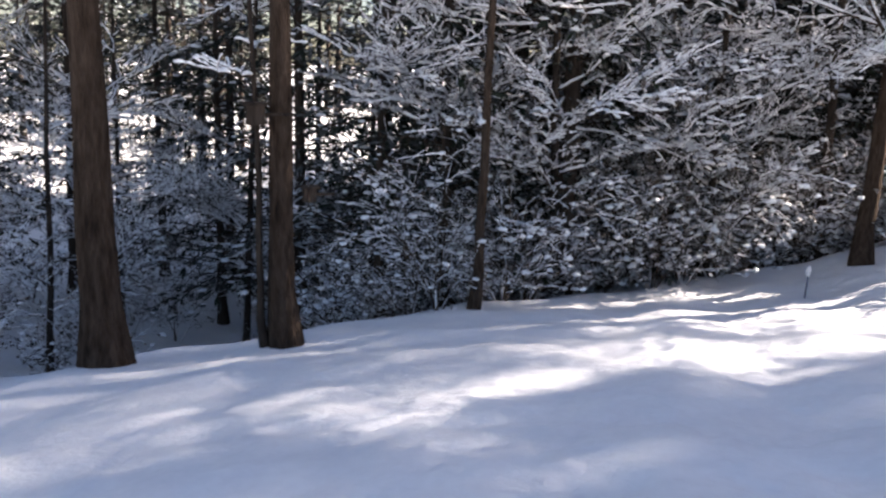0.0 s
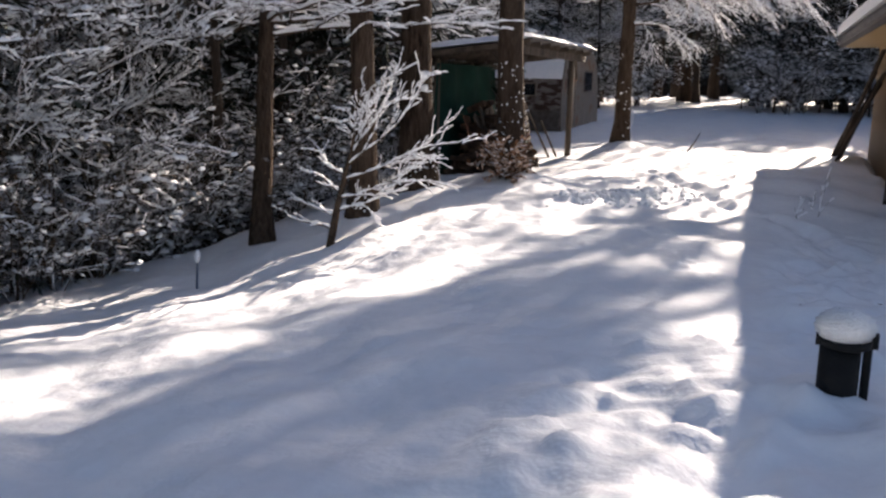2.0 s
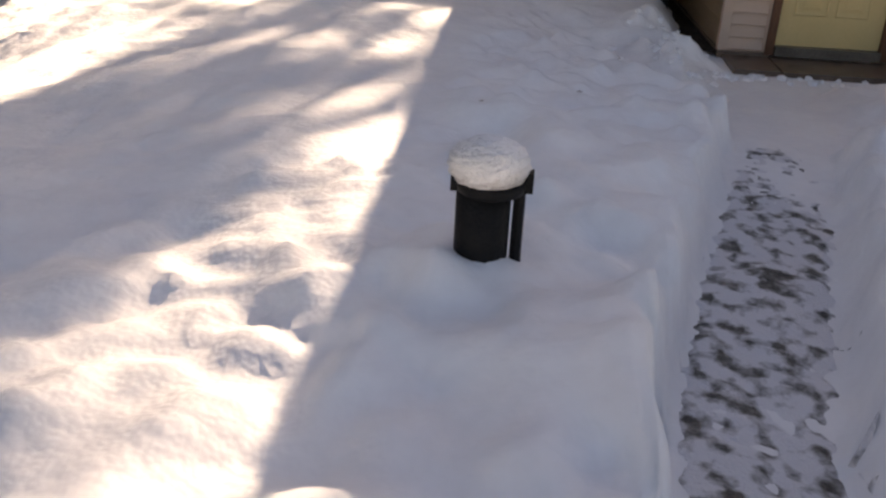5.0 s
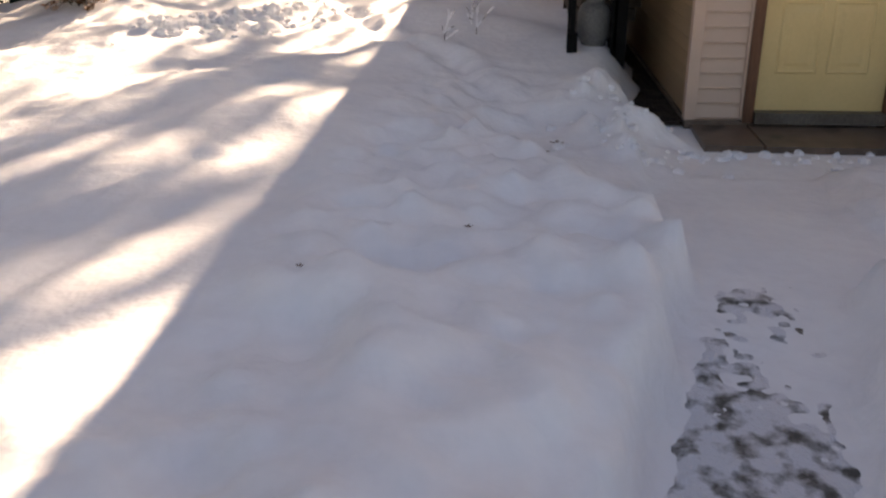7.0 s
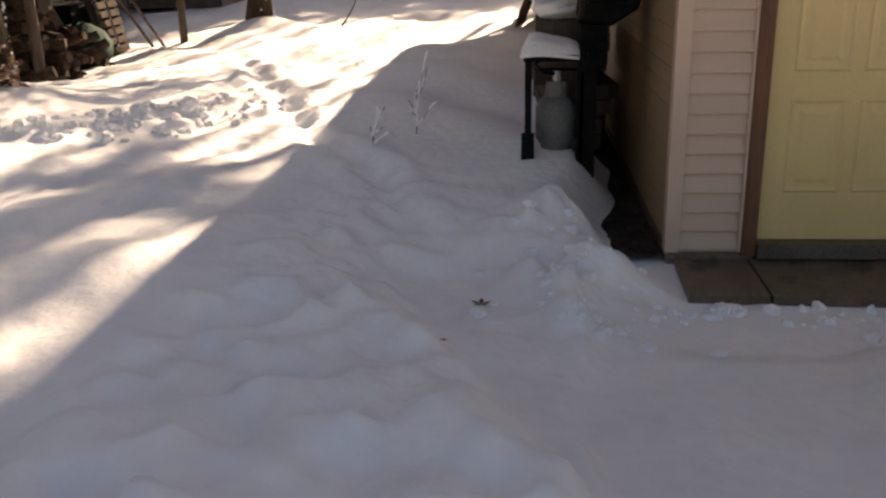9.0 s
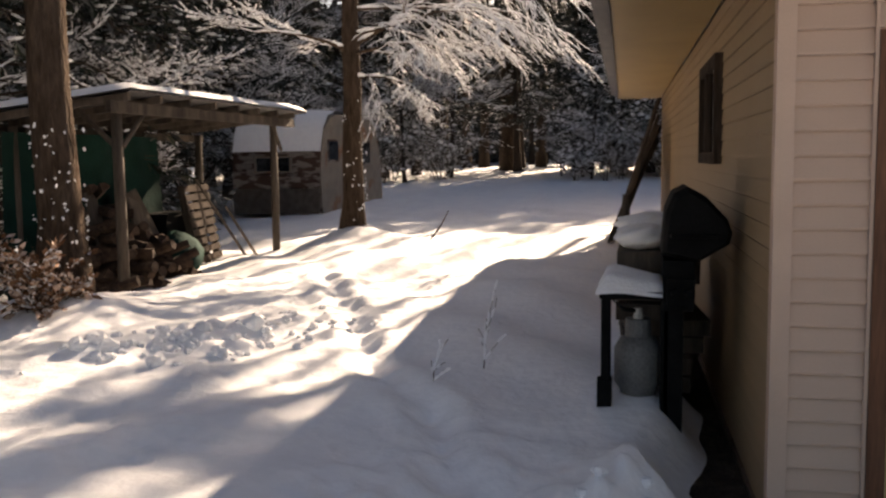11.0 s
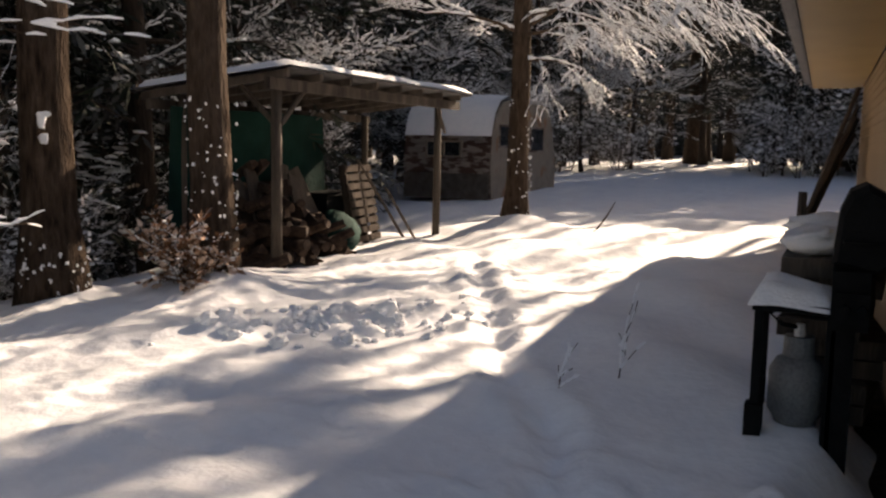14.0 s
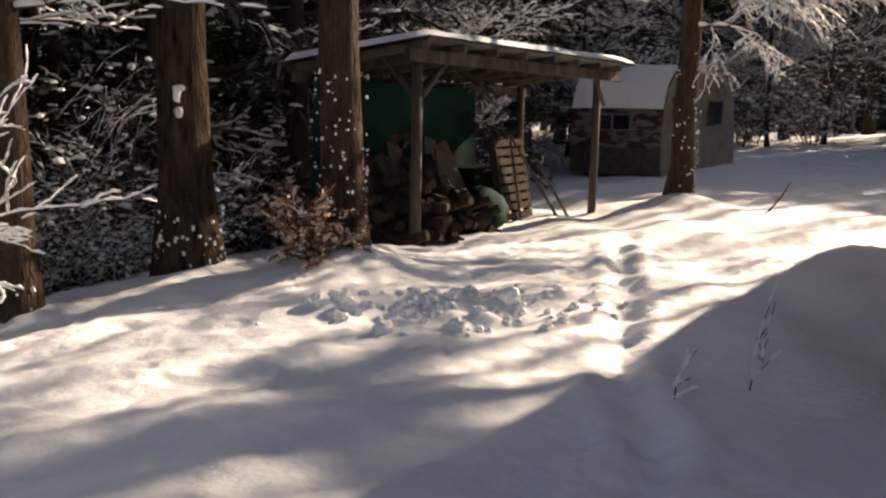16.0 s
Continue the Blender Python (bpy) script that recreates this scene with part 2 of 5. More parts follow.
def spline_fit(k):
    n = len(k)
    d = ((k[:, None, :2] - k[None, :, :2]) ** 2).sum(2)
    a = np.zeros((n + 3, n + 3))
    a[:n, :n] = spline_kernel(d) + 0.05 * np.eye(n)
    a[:n, n], a[:n, n + 1:] = 1, k[:, :2]
    a[n, :n], a[n + 1:, :n] = 1, k[:, :2].T
    return np.linalg.solve(a, np.concatenate([k[:, 2], np.zeros(3)]))


WEIGHTS = spline_fit(KNOTS)
HOUSE_END = 22.2


def smooth_step(a, b, x):
    t = np.clip((x - a) / (b - a), 0, 1)
    return t * t * (3 - 2 * t)


def lip(x):
    """Where the lawn ends and the bank falls away: its y for an x."""
    return 7.5 - 1.3 * smooth_step(8, 12, x) + 1.5 * smooth_step(13, 20, x) + 30 * smooth_step(24, 36, x)


def seg_distance(x, y, ax, ay, bx, by):
    t = np.clip(((x - ax) * (bx - ax) + (y - ay) * (by - ay)) / ((bx - ax) ** 2 + (by - ay) ** 2), 0, 1)
    return np.hypot(x - ax - t * (bx - ax), y - ay - t * (by - ay)), t


rough_rng = np.random.RandomState(3)
WAVES = [(rough_rng.uniform(0.3, 1.6), rough_rng.uniform(0, 6.3), rough_rng.uniform(0, 6.3)) for _ in range(10)]
LUMPS = [(rough_rng.uniform(2.6, 9.0), rough_rng.uniform(-1.3, 0.15), rough_rng.uniform(0.03, 0.1), rough_rng.uniform(-0.01, 0.045)) for _ in range(170)]
LUMPS += [(rough_rng.uniform(2.4, 5.4), rough_rng.uniform(-0.3, 0.75), rough_rng.uniform(0.03, 0.06), rough_rng.uniform(-0.025, 0.04)) for _ in range(70)]
LUMPS += [(8.6 + rough_rng.uniform(0, 1.7), -1.42 + rough_rng.uniform(-0.25, 0.3), rough_rng.uniform(0.04, 0.12), rough_rng.uniform(0.0, 0.09)) for _ in range(60)]
TRACK = [(9.9, -0.55), (10.8, -0.2), (11.4, 0.24), (12.7, 0.8), (14.0, 1.4), (15.4, 2.05), (16.9, 2.62)]
STEPS = []
for (ax, ay), (bx, by) in zip(TRACK[:-1], TRACK[1:]):
    n_ = int(math.hypot(bx - ax, by - ay) / 0.2)
    STEPS += [(ax + (bx - ax) * k / n_ + rough_rng.uniform(-0.07, 0.07), ay + (by - ay) * k / n_ + 0.05 * (-1) ** k + rough_rng.uniform(-0.05, 0.05), rough_rng.uniform(0.04, 0.075), rough_rng.choice((-0.04, -0.03, 0.025))) for k in range(n_)]


LATTICE = np.random.RandomState(9).rand(256, 256)


def value_noise(x, y, cell, seed):
    """Smooth noise between -1 and 1 on a lattice."""
    u, v = x / cell + 37.7 * seed, y / cell + 11.3 * seed
    iu, iv = np.floor(u).astype(int), np.floor(v).astype(int)
    fu, fv = u - iu, v - iv
    fu, fv = fu * fu * (3 - 2 * fu), fv * fv * (3 - 2 * fv)
    a, b = LATTICE[iu % 256, iv % 256], LATTICE[(iu + 1) % 256, iv % 256]
    c, d = LATTICE[iu % 256, (iv + 1) % 256], LATTICE[(iu + 1) % 256, (iv + 1) % 256]
    return ((a * (1 - fu) + b * fu) * (1 - fv) + (c * (1 - fu) + d * fu) * fv) * 2 - 1


def height(x, y, detail=True):
    """The snow's height over the plan."""
    x, y = np.asarray(x, float), np.asarray(y, float)
    cx, cy = np.clip(x, -8, 55), np.clip(y, -9, 11)
    d = (cx[..., None] - KNOTS[:, 0]) ** 2 + (cy[..., None] - KNOTS[:, 1]) ** 2
    n = len(KNOTS)
    z = spline_kernel(d) @ WEIGHTS[:n] + WEIGHTS[n] + WEIGHTS[n + 1] * cx + WEIGHTS[n + 2] * cy
    over = y - lip(x)
    valley = -3.3 + 0.05 * np.clip(y - 16, 0, 30)
    bank = smooth_step(0.0, 6.5, over)
    z = z * (1 - bank) + np.minimum(valley, z) * bank
    z = z + 0.55 * smooth_step(24, 60, y) + 0.02 * np.clip(y - 60, 0, 400) * 0.3
    if not detail:
        return z
    for w, p, q in WAVES:
        z = z + 0.012 * np.sin(w * 3.1 * x + p) * np.sin(w * 3.7 * y + q)
    trodden = smooth_step(1.2, 2.6, x) * (1 - smooth_step(9.5, 11, x)) * smooth_step(-3.2, -2.6, y) * (1 - smooth_step(-0.1, 0.35, y))
    scuffed = (1 - smooth_step(0.35, 0.9, np.hypot((x - 3.7) / 2.0, y - 0.45)))
    rough = np.maximum(trodden * 0.95, scuffed * 1.0)
    z = z + rough * (0.05 * value_noise(x, y, 0.32, 1) + 0.04 * value_noise(x, y, 0.15, 2) + 0.018 * value_noise(x, y, 0.085, 3))
    thrown = np.exp(-((x - 12.2) / 0.9) ** 2 - ((y - 1.85 + 0.5 * (x - 12.2)) / 0.55) ** 2)
    z = z + thrown * (0.03 + 0.06 * value_noise(x, y, 0.2, 4))
    lawn = smooth_step(0.2, 0.8, y) * (1 - smooth_step(6.5, 7.5, y))
    z = z + lawn * (0.013 * value_noise(x, y, 0.22, 5) + 0.013 * value_noise(x, y, 0.1, 6)) + 0.02 * value_noise(x, y, 1.3, 7)
    # the cleared path and the apron before the door
    dist, t = seg_distance(x, y, -1.5, -0.75, 4.1, -0.98)
    dist2, t2 = seg_distance(x, y, 4.1, -0.98, 7.2, -1.78)
    half = np.where(dist2 < dist, 0.25 + 0.05 * t2, 0.27)
    dd = np.minimum(dist, dist2) + 0.03 * np.sin(9 * x) * np.sin(7 * y + 2 * x)
    trench = 1 - smooth_step(half - 0.03, half + 0.08, dd)
    dist3, t3 = seg_distance(x, y, 7.3, -1.85, 8.9, -1.95)
    apron = 1 - smooth_step(0.45, 0.62, dist3 + 0.05 * np.sin(5 * x + 3 * y))
    slab = smooth_step(8.6, 8.9, x) * (1 - smooth_step(10.2, 10.3, x)) * smooth_step(-5.0, -4.8, y) * (1 - smooth_step(-1.95, -1.5, y))
    dist4, t4 = seg_distance(x, y, 7.6, -1.5, 9.2, -0.85)
    branch = (1 - smooth_step(0.16, 0.42, dist4)) * 0.6
    depth = np.maximum(np.maximum(trench, apron), np.maximum(branch, slab))
    floor_z = -0.26 - 0.15 * smooth_step(6.5, 9.0, x) + 0.12 * (1 - smooth_step(0, 4, x))
    floor_z = floor_z - 0.06 * slab
    z = z * (1 - depth) + (floor_z + 0.006 * value_noise(x, y, 0.17, 9)) * depth
    # bank between the cleared apron and the wall
    dist5, t5 = seg_distance(x, y, 8.6, -1.0, 10.3, -1.2)
    z = z + 0.05 * np.exp(-(dist5 / 0.22) ** 2)
    # bare strip along the wall
    bare = smooth_step(-1.35, -1.75, y + 0.06 * np.sin(2.3 * x) + 0.03 * np.sin(7 * x)) * smooth_step(9.6, 9.95, x) * (1 - smooth_step(HOUSE_END, HOUSE_END + 1, x))
    z = z * (1 - bare) - 0.46 * bare
    for (ax, ay), (bx, by) in zip(TRACK[:-1], TRACK[1:]):
        dt, _ = seg_distance(x, y, ax, ay, bx, by)
        z = z - 0.045 * np.exp(-(dt / 0.1) ** 2) + 0.016 * np.exp(-((dt - 0.2) / 0.08) ** 2)
    ridge, _ = seg_distance(x, y, 11.2, -0.2, 24, -0.9)
    z = z + 0.05 * np.exp(-(ridge / 0.5) ** 2)
    for lx, ly, r, h in LUMPS + STEPS:
        near = (np.abs(x - lx) < 3 * r) & (np.abs(y - ly) < 3 * r)
        if near.any():
            bump = h * np.exp(-((x - lx) ** 2 + (y - ly) ** 2) / (r * r)) * (1 - depth * 0.8)
            z = z + np.where(near, bump, 0)
    return z


def spot(x, y):
    return float(height(np.array([x]), np.array([y]))[0])


def lines(spans):
    out = []
    for a, b, n in spans:
        out += list(np.linspace(a, b, n, endpoint=False))
    return np.array(out + [spans[-1][1]])


gx = lines([(-400, -40, 10), (-40, -6, 24), (-6, 1, 70), (1, 10.5, 240), (10.5, 16, 120), (16, 26, 90), (26, 60, 50), (60, 600, 20)])
gy = lines([(-400, -40, 10), (-40, -6, 20), (-6, -2.4, 30), (-2.4, 1.2, 95), (1.2, 4.5, 78), (4.5, 9, 60), (9, 30, 50), (30, 80, 14), (80, 600, 12)])
X, Y = np.meshgrid(gx, gy, indexing="ij")
Z = height(X, Y)
for k, (mx, my, mr, mh) in enumerate([(13.1, 3.75, 0.45, 0.2), (12.35, 4.7, 0.42, 0.14), (20.2, 3.3, 0.55, 0.18), (10.75, 4.85, 0.3, 0.08), (3.7, 0.25, 0.22, 0.04), (4.42, -0.12, 0.2, 0.06)]):
    Z += mh * np.exp(-((X - mx) ** 2 + (Y - my) ** 2) / (mr * mr))
nxn, nyn = X.shape
gv = np.stack([X, Y, Z], 2).reshape(-1, 3)
ii, jj = np.meshgrid(np.arange(nxn - 1), np.arange(nyn - 1), indexing="ij")
a0 = (ii * nyn + jj).ravel()
gf = np.stack([a0, a0 + nyn, a0 + nyn + 1, a0 + 1], 1)
gme = bpy.data.meshes.new("ground")
gme.from_pydata(gv.tolist(), [], gf.tolist())
gme.materials.append(SNOW)
gme.shade_smooth()
ground = tagged(new("ground", gme), "deep uneven snow over a sloping yard", "ground", kind="structure")

# ---------------------------------------------------------------- house
HX, HY, HF, HB = 9.95, -1.88, 22.2, -9.5        # near corner, long wall, far end, back
BASE, EAVE, OVER = -0.39, 2.25, 0.74
DOOR_A, DOOR_B, DOOR_TOP = -2.345, -3.21, 1.66
HOUSE_TURN = 1.2        # degrees, about the near corner
house = thing("house", "tan vinyl-sided house with a snowy roof and wide eaves", "house", pose(HX, HY, 0, 0, 0, HOUSE_TURN) @ pose(-HX, -HY, 0))
part("wall_core", Shape().box((HX + 0.03, DOOR_A + 0.02, BASE - 0.6), (HX + 0.2, HY - 0.03, EAVE)).box((HX + 0.03, HB, BASE - 0.6), (HX + 0.2, DOOR_B - 0.02, EAVE))
     .box((HX + 0.03, DOOR_B - 0.02, DOOR_TOP + 0.04), (HX + 0.2, DOOR_A + 0.02, EAVE)), SIDING, house)
part("wall_core", Shape().box((HX + 0.2, HY - 0.2, BASE - 0.6), (HF, HY - 0.03, EAVE)), SIDING_SHADED, house)
part("wall_core", Shape().box((HF - 0.2, HB, BASE - 0.6), (HF, HY - 0.2, EAVE)).box((HX + 0.2, HB, BASE - 0.6), (HF - 0.2, HB + 0.2, EAVE)), SIDING_SHADED, house)
part("foundation", Shape().box((HX + 0.005, HB, BASE - 0.7), (HX + 0.06, DOOR_B - 0.03, BASE - 0.01)).box((HX + 0.005, DOOR_A + 0.03, BASE - 0.7), (HX + 0.06, HY - 0.01, BASE - 0.01)).box((HX + 0.06, HY - 0.06, BASE - 0.7), (HF, HY - 0.008, BASE - 0.01)), CONCRETE, house, "damp brown concrete foundation")
LAP = 0.1016


def lap_board(length, depth=0.024):
    """One course of lap siding along x, its face to -y, leaning out to its lower lip."""
    s = Shape()
    outline = [(0.0, 0.008), (-depth, 0.008), (-depth, 0.018), (-0.004, LAP), (0.0, LAP)]
    for x in (0, length):
        s.v += [Vector((x, a, b)) for a, b in outline]
    s.f += [(4, 3, 2, 1, 0), (5, 6, 7, 8, 9)] + [(k, (k + 1) % 5, 5 + (k + 1) % 5, 5 + k) for k in range(5)]
    return s


short_me = lap_board(DOOR_A - 0.09 + 0.375 + 2.255 - 2.175 + 0.02 - 0.0).mesh("siding_board", SIDING)
strip_me = lap_board(0.30).mesh("siding_board", SIDING)
right_me = lap_board(DOOR_B - 0.1 - HB).mesh("siding_board", SIDING)
over_me = lap_board(DOOR_A - DOOR_B + 0.2).mesh("siding_board", SIDING)
long_me = lap_board(HF - HX - 0.08, 0.010).mesh("siding_board", SIDING_SHADED)


def board(me, m):
    ob = new("siding_board", me)
    ob.parent = house
    ob.matrix_local = m


WIN = (12.35, 13.45, 1.27, 1.84)       # the window in the long wall: x, x, z, z
courses = int((EAVE - BASE) / LAP) + 1
win_l = lap_board(WIN[0] - 0.08 - HX - 0.08, 0.010).mesh("siding_board", SIDING_SHADED)
win_r = lap_board(HF - WIN[1] - 0.08, 0.010).mesh("siding_board", SIDING_SHADED)
for k in range(courses):
    z = BASE + k * LAP
    if z < EAVE - 0.02:
        board(strip_me, pose(HX + 0.03, HY - 0.075, z, 0, 0, -90))
        board(right_me, pose(HX + 0.03, DOOR_B - 0.1, z, 0, 0, -90))
        if z > DOOR_TOP + 0.08:
            board(over_me, pose(HX + 0.03, DOOR_A + 0.1, z, 0, 0, -90))
        if WIN[2] - 0.12 < z < WIN[3] + 0.02:
            board(win_l, pose(WIN[0] - 0.08, HY - 0.03, z, 0, 0, 180))
            board(win_r, pose(HF, HY - 0.03, z, 0, 0, 180))
        else:
            board(long_me, pose(HF, HY - 0.03, z, 0, 0, 180))
part("corner_post", Shape().box((HX - 0.002, HY - 0.075, BASE - 0.005), (HX + 0.03, HY, EAVE)).box((HX + 0.03, HY - 0.03, BASE - 0.005), (HX + 0.08, HY, EAVE)), SIDING, house, "smooth tan corner trim")
part("channel_trim", Shape().box((HX - 0.004, -2.268, BASE), (HX + 0.03, -2.253, EAVE)), SIDING, house, "thin tan channel beside the door frame")
part("door_casing", Shape().box((HX - 0.012, DOOR_A + 0.002, BASE - 0.02), (HX + 0.1, -2.27, DOOR_TOP + 0.08)), TRIM_BROWN, house, "worn dark brown door casing")
part("door_casing", Shape().box((HX - 0.012, DOOR_B - 0.078, BASE - 0.02), (HX + 0.1, DOOR_B - 0.002, DOOR_TOP + 0.08)), TRIM_BROWN, house, "worn dark brown door casing")
part("door_casing", Shape().box((HX - 0.01, DOOR_B, DOOR_TOP + 0.002), (HX + 0.1, DOOR_A, DOOR_TOP + 0.078)), TRIM_BROWN, house, "worn dark brown door casing")
part("threshold", Shape().box((HX - 0.05, DOOR_B, BASE - 0.02), (HX + 0.1, DOOR_A, BASE + 0.058)), ALU, house, "dull metal door threshold")
door = part("door", Shape().box((HX + 0.035, DOOR_B + 0.003, BASE + 0.06), (HX + 0.08, DOOR_A - 0.003, DOOR_TOP)), DOOR_PAINT, house, "cream-painted panel door, closed")
W_ = DOOR_A - DOOR_B
for col in (0, 1):
    ya = DOOR_A - 0.115 - col * (0.335 + 0.0)
    for z0, z1 in ((0.25, 0.73), (0.86, 1.52), (1.64, 1.86)):
        s = Shape()
        y0, y1, a, b = ya - 0.275, ya, BASE + 0.06 + z0, BASE + 0.06 + z1
        for x, q in ((HX + 0.034, 0.0), (HX + 0.027, 0.012), (HX + 0.033, 0.026), (HX + 0.033, 0.05), (HX + 0.027, 0.075)):
            s.v += [Vector((x, y0 + q, a + q)), Vector((x, y1 - q, a + q)), Vector((x, y1 - q, b - q)), Vector((x, y0 + q, b - q))]
        for k in range(4):
            s.f += [(4 * k + i, 4 * k + (i + 1) % 4, 4 * k + 4 + (i + 1) % 4, 4 * k + 4 + i) for i in range(4)]
        s.f.append((16, 17, 18, 19))
        part("door_panel", s, DOOR_PAINT, door)
knob = Shape().tube([(HX + 0.035, DOOR_B + 0.07, 0.6), (HX + 0.0, DOOR_B + 0.07, 0.6)], [0.012, 0.012], 10)
knob.blob((HX - 0.02, DOOR_B + 0.07, 0.6), (0.028, 0.028, 0.028), random.Random(1), 10, 5, 0.0)
part("door_knob", knob, STEEL, door, "round steel door knob", True)
window_frame = Shape()
wx0, wx1, wz0, wz1 = WIN
for lo, hi in (((wx0 - 0.08, wz0 - 0.08), (wx1 + 0.08, wz0)), ((wx0 - 0.08, wz1), (wx1 + 0.08, wz1 + 0.08)), ((wx0 - 0.08, wz0), (wx0, wz1)), ((wx1, wz0), (wx1 + 0.08, wz1)), ((wx0 + 0.6, wz0), (wx0 + 0.66, wz1))):
    window_frame.box((lo[0], HY - 0.03, lo[1]), (hi[0], HY + 0.03, hi[1]))
win = part("window", window_frame, BARK_DARK, house, "dark brown-framed sliding window")
part("sash", Shape().box((wx0 + 0.002, HY - 0.012, wz0 + 0.002), (wx0 + 0.2, HY + 0.012, wz1 - 0.002)), REFLECTOR, win, "pale sash stile")
part("pane", Shape().box((wx0 + 0.2, HY - 0.022, wz0), (wx0 + 0.6, HY - 0.012, wz1)), GLASS_DARK, win)
part("pane", Shape().box((wx0 + 0.66, HY - 0.022, wz0), (wx1, HY - 0.012, wz1)), GLASS_DARK, win)
# eaves and roof: ridge along x, pitch about 1 in 3
RIDGE_Y, PITCH = (HY + HB) / 2, 0.34
# near overhang is unseen, lengthened so the roof's shade reaches the standpipe
ex0, ex1, ey = HX - 1.2, HF + 0.02, HY + OVER
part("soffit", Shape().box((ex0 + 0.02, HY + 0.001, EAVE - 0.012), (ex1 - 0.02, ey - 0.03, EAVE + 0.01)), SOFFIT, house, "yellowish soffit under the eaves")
part("fascia", Shape().box((ex0, ey - 0.03, EAVE - 0.03), (ex1, ey, EAVE + 0.17)), GUTTER_DARK, house, "grey fascia board")
gut = Shape()
prof = [(0.0, 0.0), (0.08, 0.01), (0.11, 0.06), (0.11, 0.1), (0.1, 0.1), (0.1, 0.062), (0.075, 0.02), (0.0, 0.012)]
for x in (ex0, ex1):
    gut.v += [Vector((x, ey + 0.002 + a, EAVE + 0.04 + b)) for a, b in prof]
gut.f += [tuple(range(8))[::-1], tuple(range(8, 16))] + [(k, (k + 1) % 8, 8 + (k + 1) % 8, 8 + k) for k in range(8)]
part("gutter", gut, GUTTER_DARK, house, "dark grey metal gutter")
roof, cap = Shape(), Shape()


def roof_slab(s, y_lo, thick, lift, x0, x1, back=False):
    z_lo, z_hi = EAVE + 0.17 + lift, EAVE + 0.17 + lift + abs(RIDGE_Y - y_lo) * PITCH
    base = len(s.v)
    for x in (x0, x1):
        s.v += [Vector((x, y_lo, z_lo)), Vector((x, RIDGE_Y, z_hi)), Vector((x, RIDGE_Y, z_hi + thick)), Vector((x, y_lo, z_lo + thick))]
    fs = [(0, 1, 2, 3), (7, 6, 5, 4), (0, 4, 5, 1), (1, 5, 6, 2), (2, 6, 7, 3), (3, 7, 4, 0)]
    s.f += [tuple(base + i for i in q) for q in fs]


roof_slab(roof, ey + 0.04, 0.05, 0, ex0 - 0.03, ex1 + 0.03)
roof_slab(roof, HB - OVER, 0.05, 0, ex0 - 0.03, ex1 + 0.03)
part("roof", roof, FASCIA, house, "grey shingled roof")
roof_slab(cap, ey + 0.09, 0.2, 0.054, ex0 - 0.06, ex1 + 0.05)
roof_slab(cap, HB - OVER, 0.2, 0.054, ex0 - 0.06, ex1 + 0.05)
part("roof_snow", cap, SNOW_CAP, house, "thick snow on the roof")
for x in (HX + 0.05, HF - 0.15):
    gable = Shape()
    gable.v += [Vector((x + d, y, z)) for d in (0, 0.1) for y, z in ((HB, EAVE), (HY, EAVE), (HY, EAVE + 0.17 + OVER * PITCH), (RIDGE_Y, EAVE + 0.17 + (ey - RIDGE_Y) * PITCH), (HB, EAVE + 0.17 + OVER * PITCH))]
    gable.f += [(0, 1, 2, 3, 4), (9, 8, 7, 6, 5)] + [(k, (k + 1) % 5, 5 + (k + 1) % 5, 5 + k) for k in range(5)]
    part("gable", gable, SIDING, house)
doorstep = thing("doorstep", "wet brown concrete doorstep before the house door", "doorstep")
part("slab", Shape().box((9.42, -2.3, -0.7), (HX - 0.002, -1.93, BASE - 0.037)), CONCRETE, doorstep)
part("slab", Shape().box((9.4, -4.2, -0.7), (HX - 0.002, -2.312, BASE - 0.033)), CONCRETE, doorstep)

# ---------------------------------------------------------------- woodshed
rs = random.Random(11)
shed = thing("woodshed", "open lean-to woodshed with grey posts and a snowy tin roof", "shed")
SX0, SX1, SY0, SY1 = 14.85, 19.28, 4.2, 5.55


def post(x, y, z0, z1, r, lean=(0, 0)):
    return Shape().tube([(x, y, z0), (x + lean[0] * 0.5 + 0.01, y + lean[1] * 0.5, (z0 + z1) / 2), (x + lean[0], y + lean[1], z1)], [r, r * 0.95, r * 0.9], 8)


for x, y, ztop in ((SX0, SY0, 1.86), (SX1, SY0 + 0.08, 1.86), (SX0 + 0.05, SY1, 1.66), (SX1, SY1, 1.66), (17.0, SY1, 1.66)):
    part("post", post(x, y, spot(x, y) - 0.3, ztop, 0.065, (rs.uniform(-0.03, 0.03), 0)), OLD_WOOD, shed, smooth=True)
part("beam", Shape().box((SX0 - 0.35, SY0 - 0.16, 1.77), (SX1 + 0.3, SY0 - 0.09, 1.895)), OLD_WOOD, shed)
part("beam", Shape().box((SX0 - 0.35, SY1 + 0.07, 1.56), (SX1 + 0.3, SY1 + 0.14, 1.67)), OLD_WOOD, shed)


def sloped(lo, hi, dz):
    """A slab over the shed that sinks by dz towards the back."""
    s = Shape().box(lo, hi)
    for p in s.v:
        p.z -= dz * (p.y - lo[1]) / (hi[1] - lo[1])
    return s


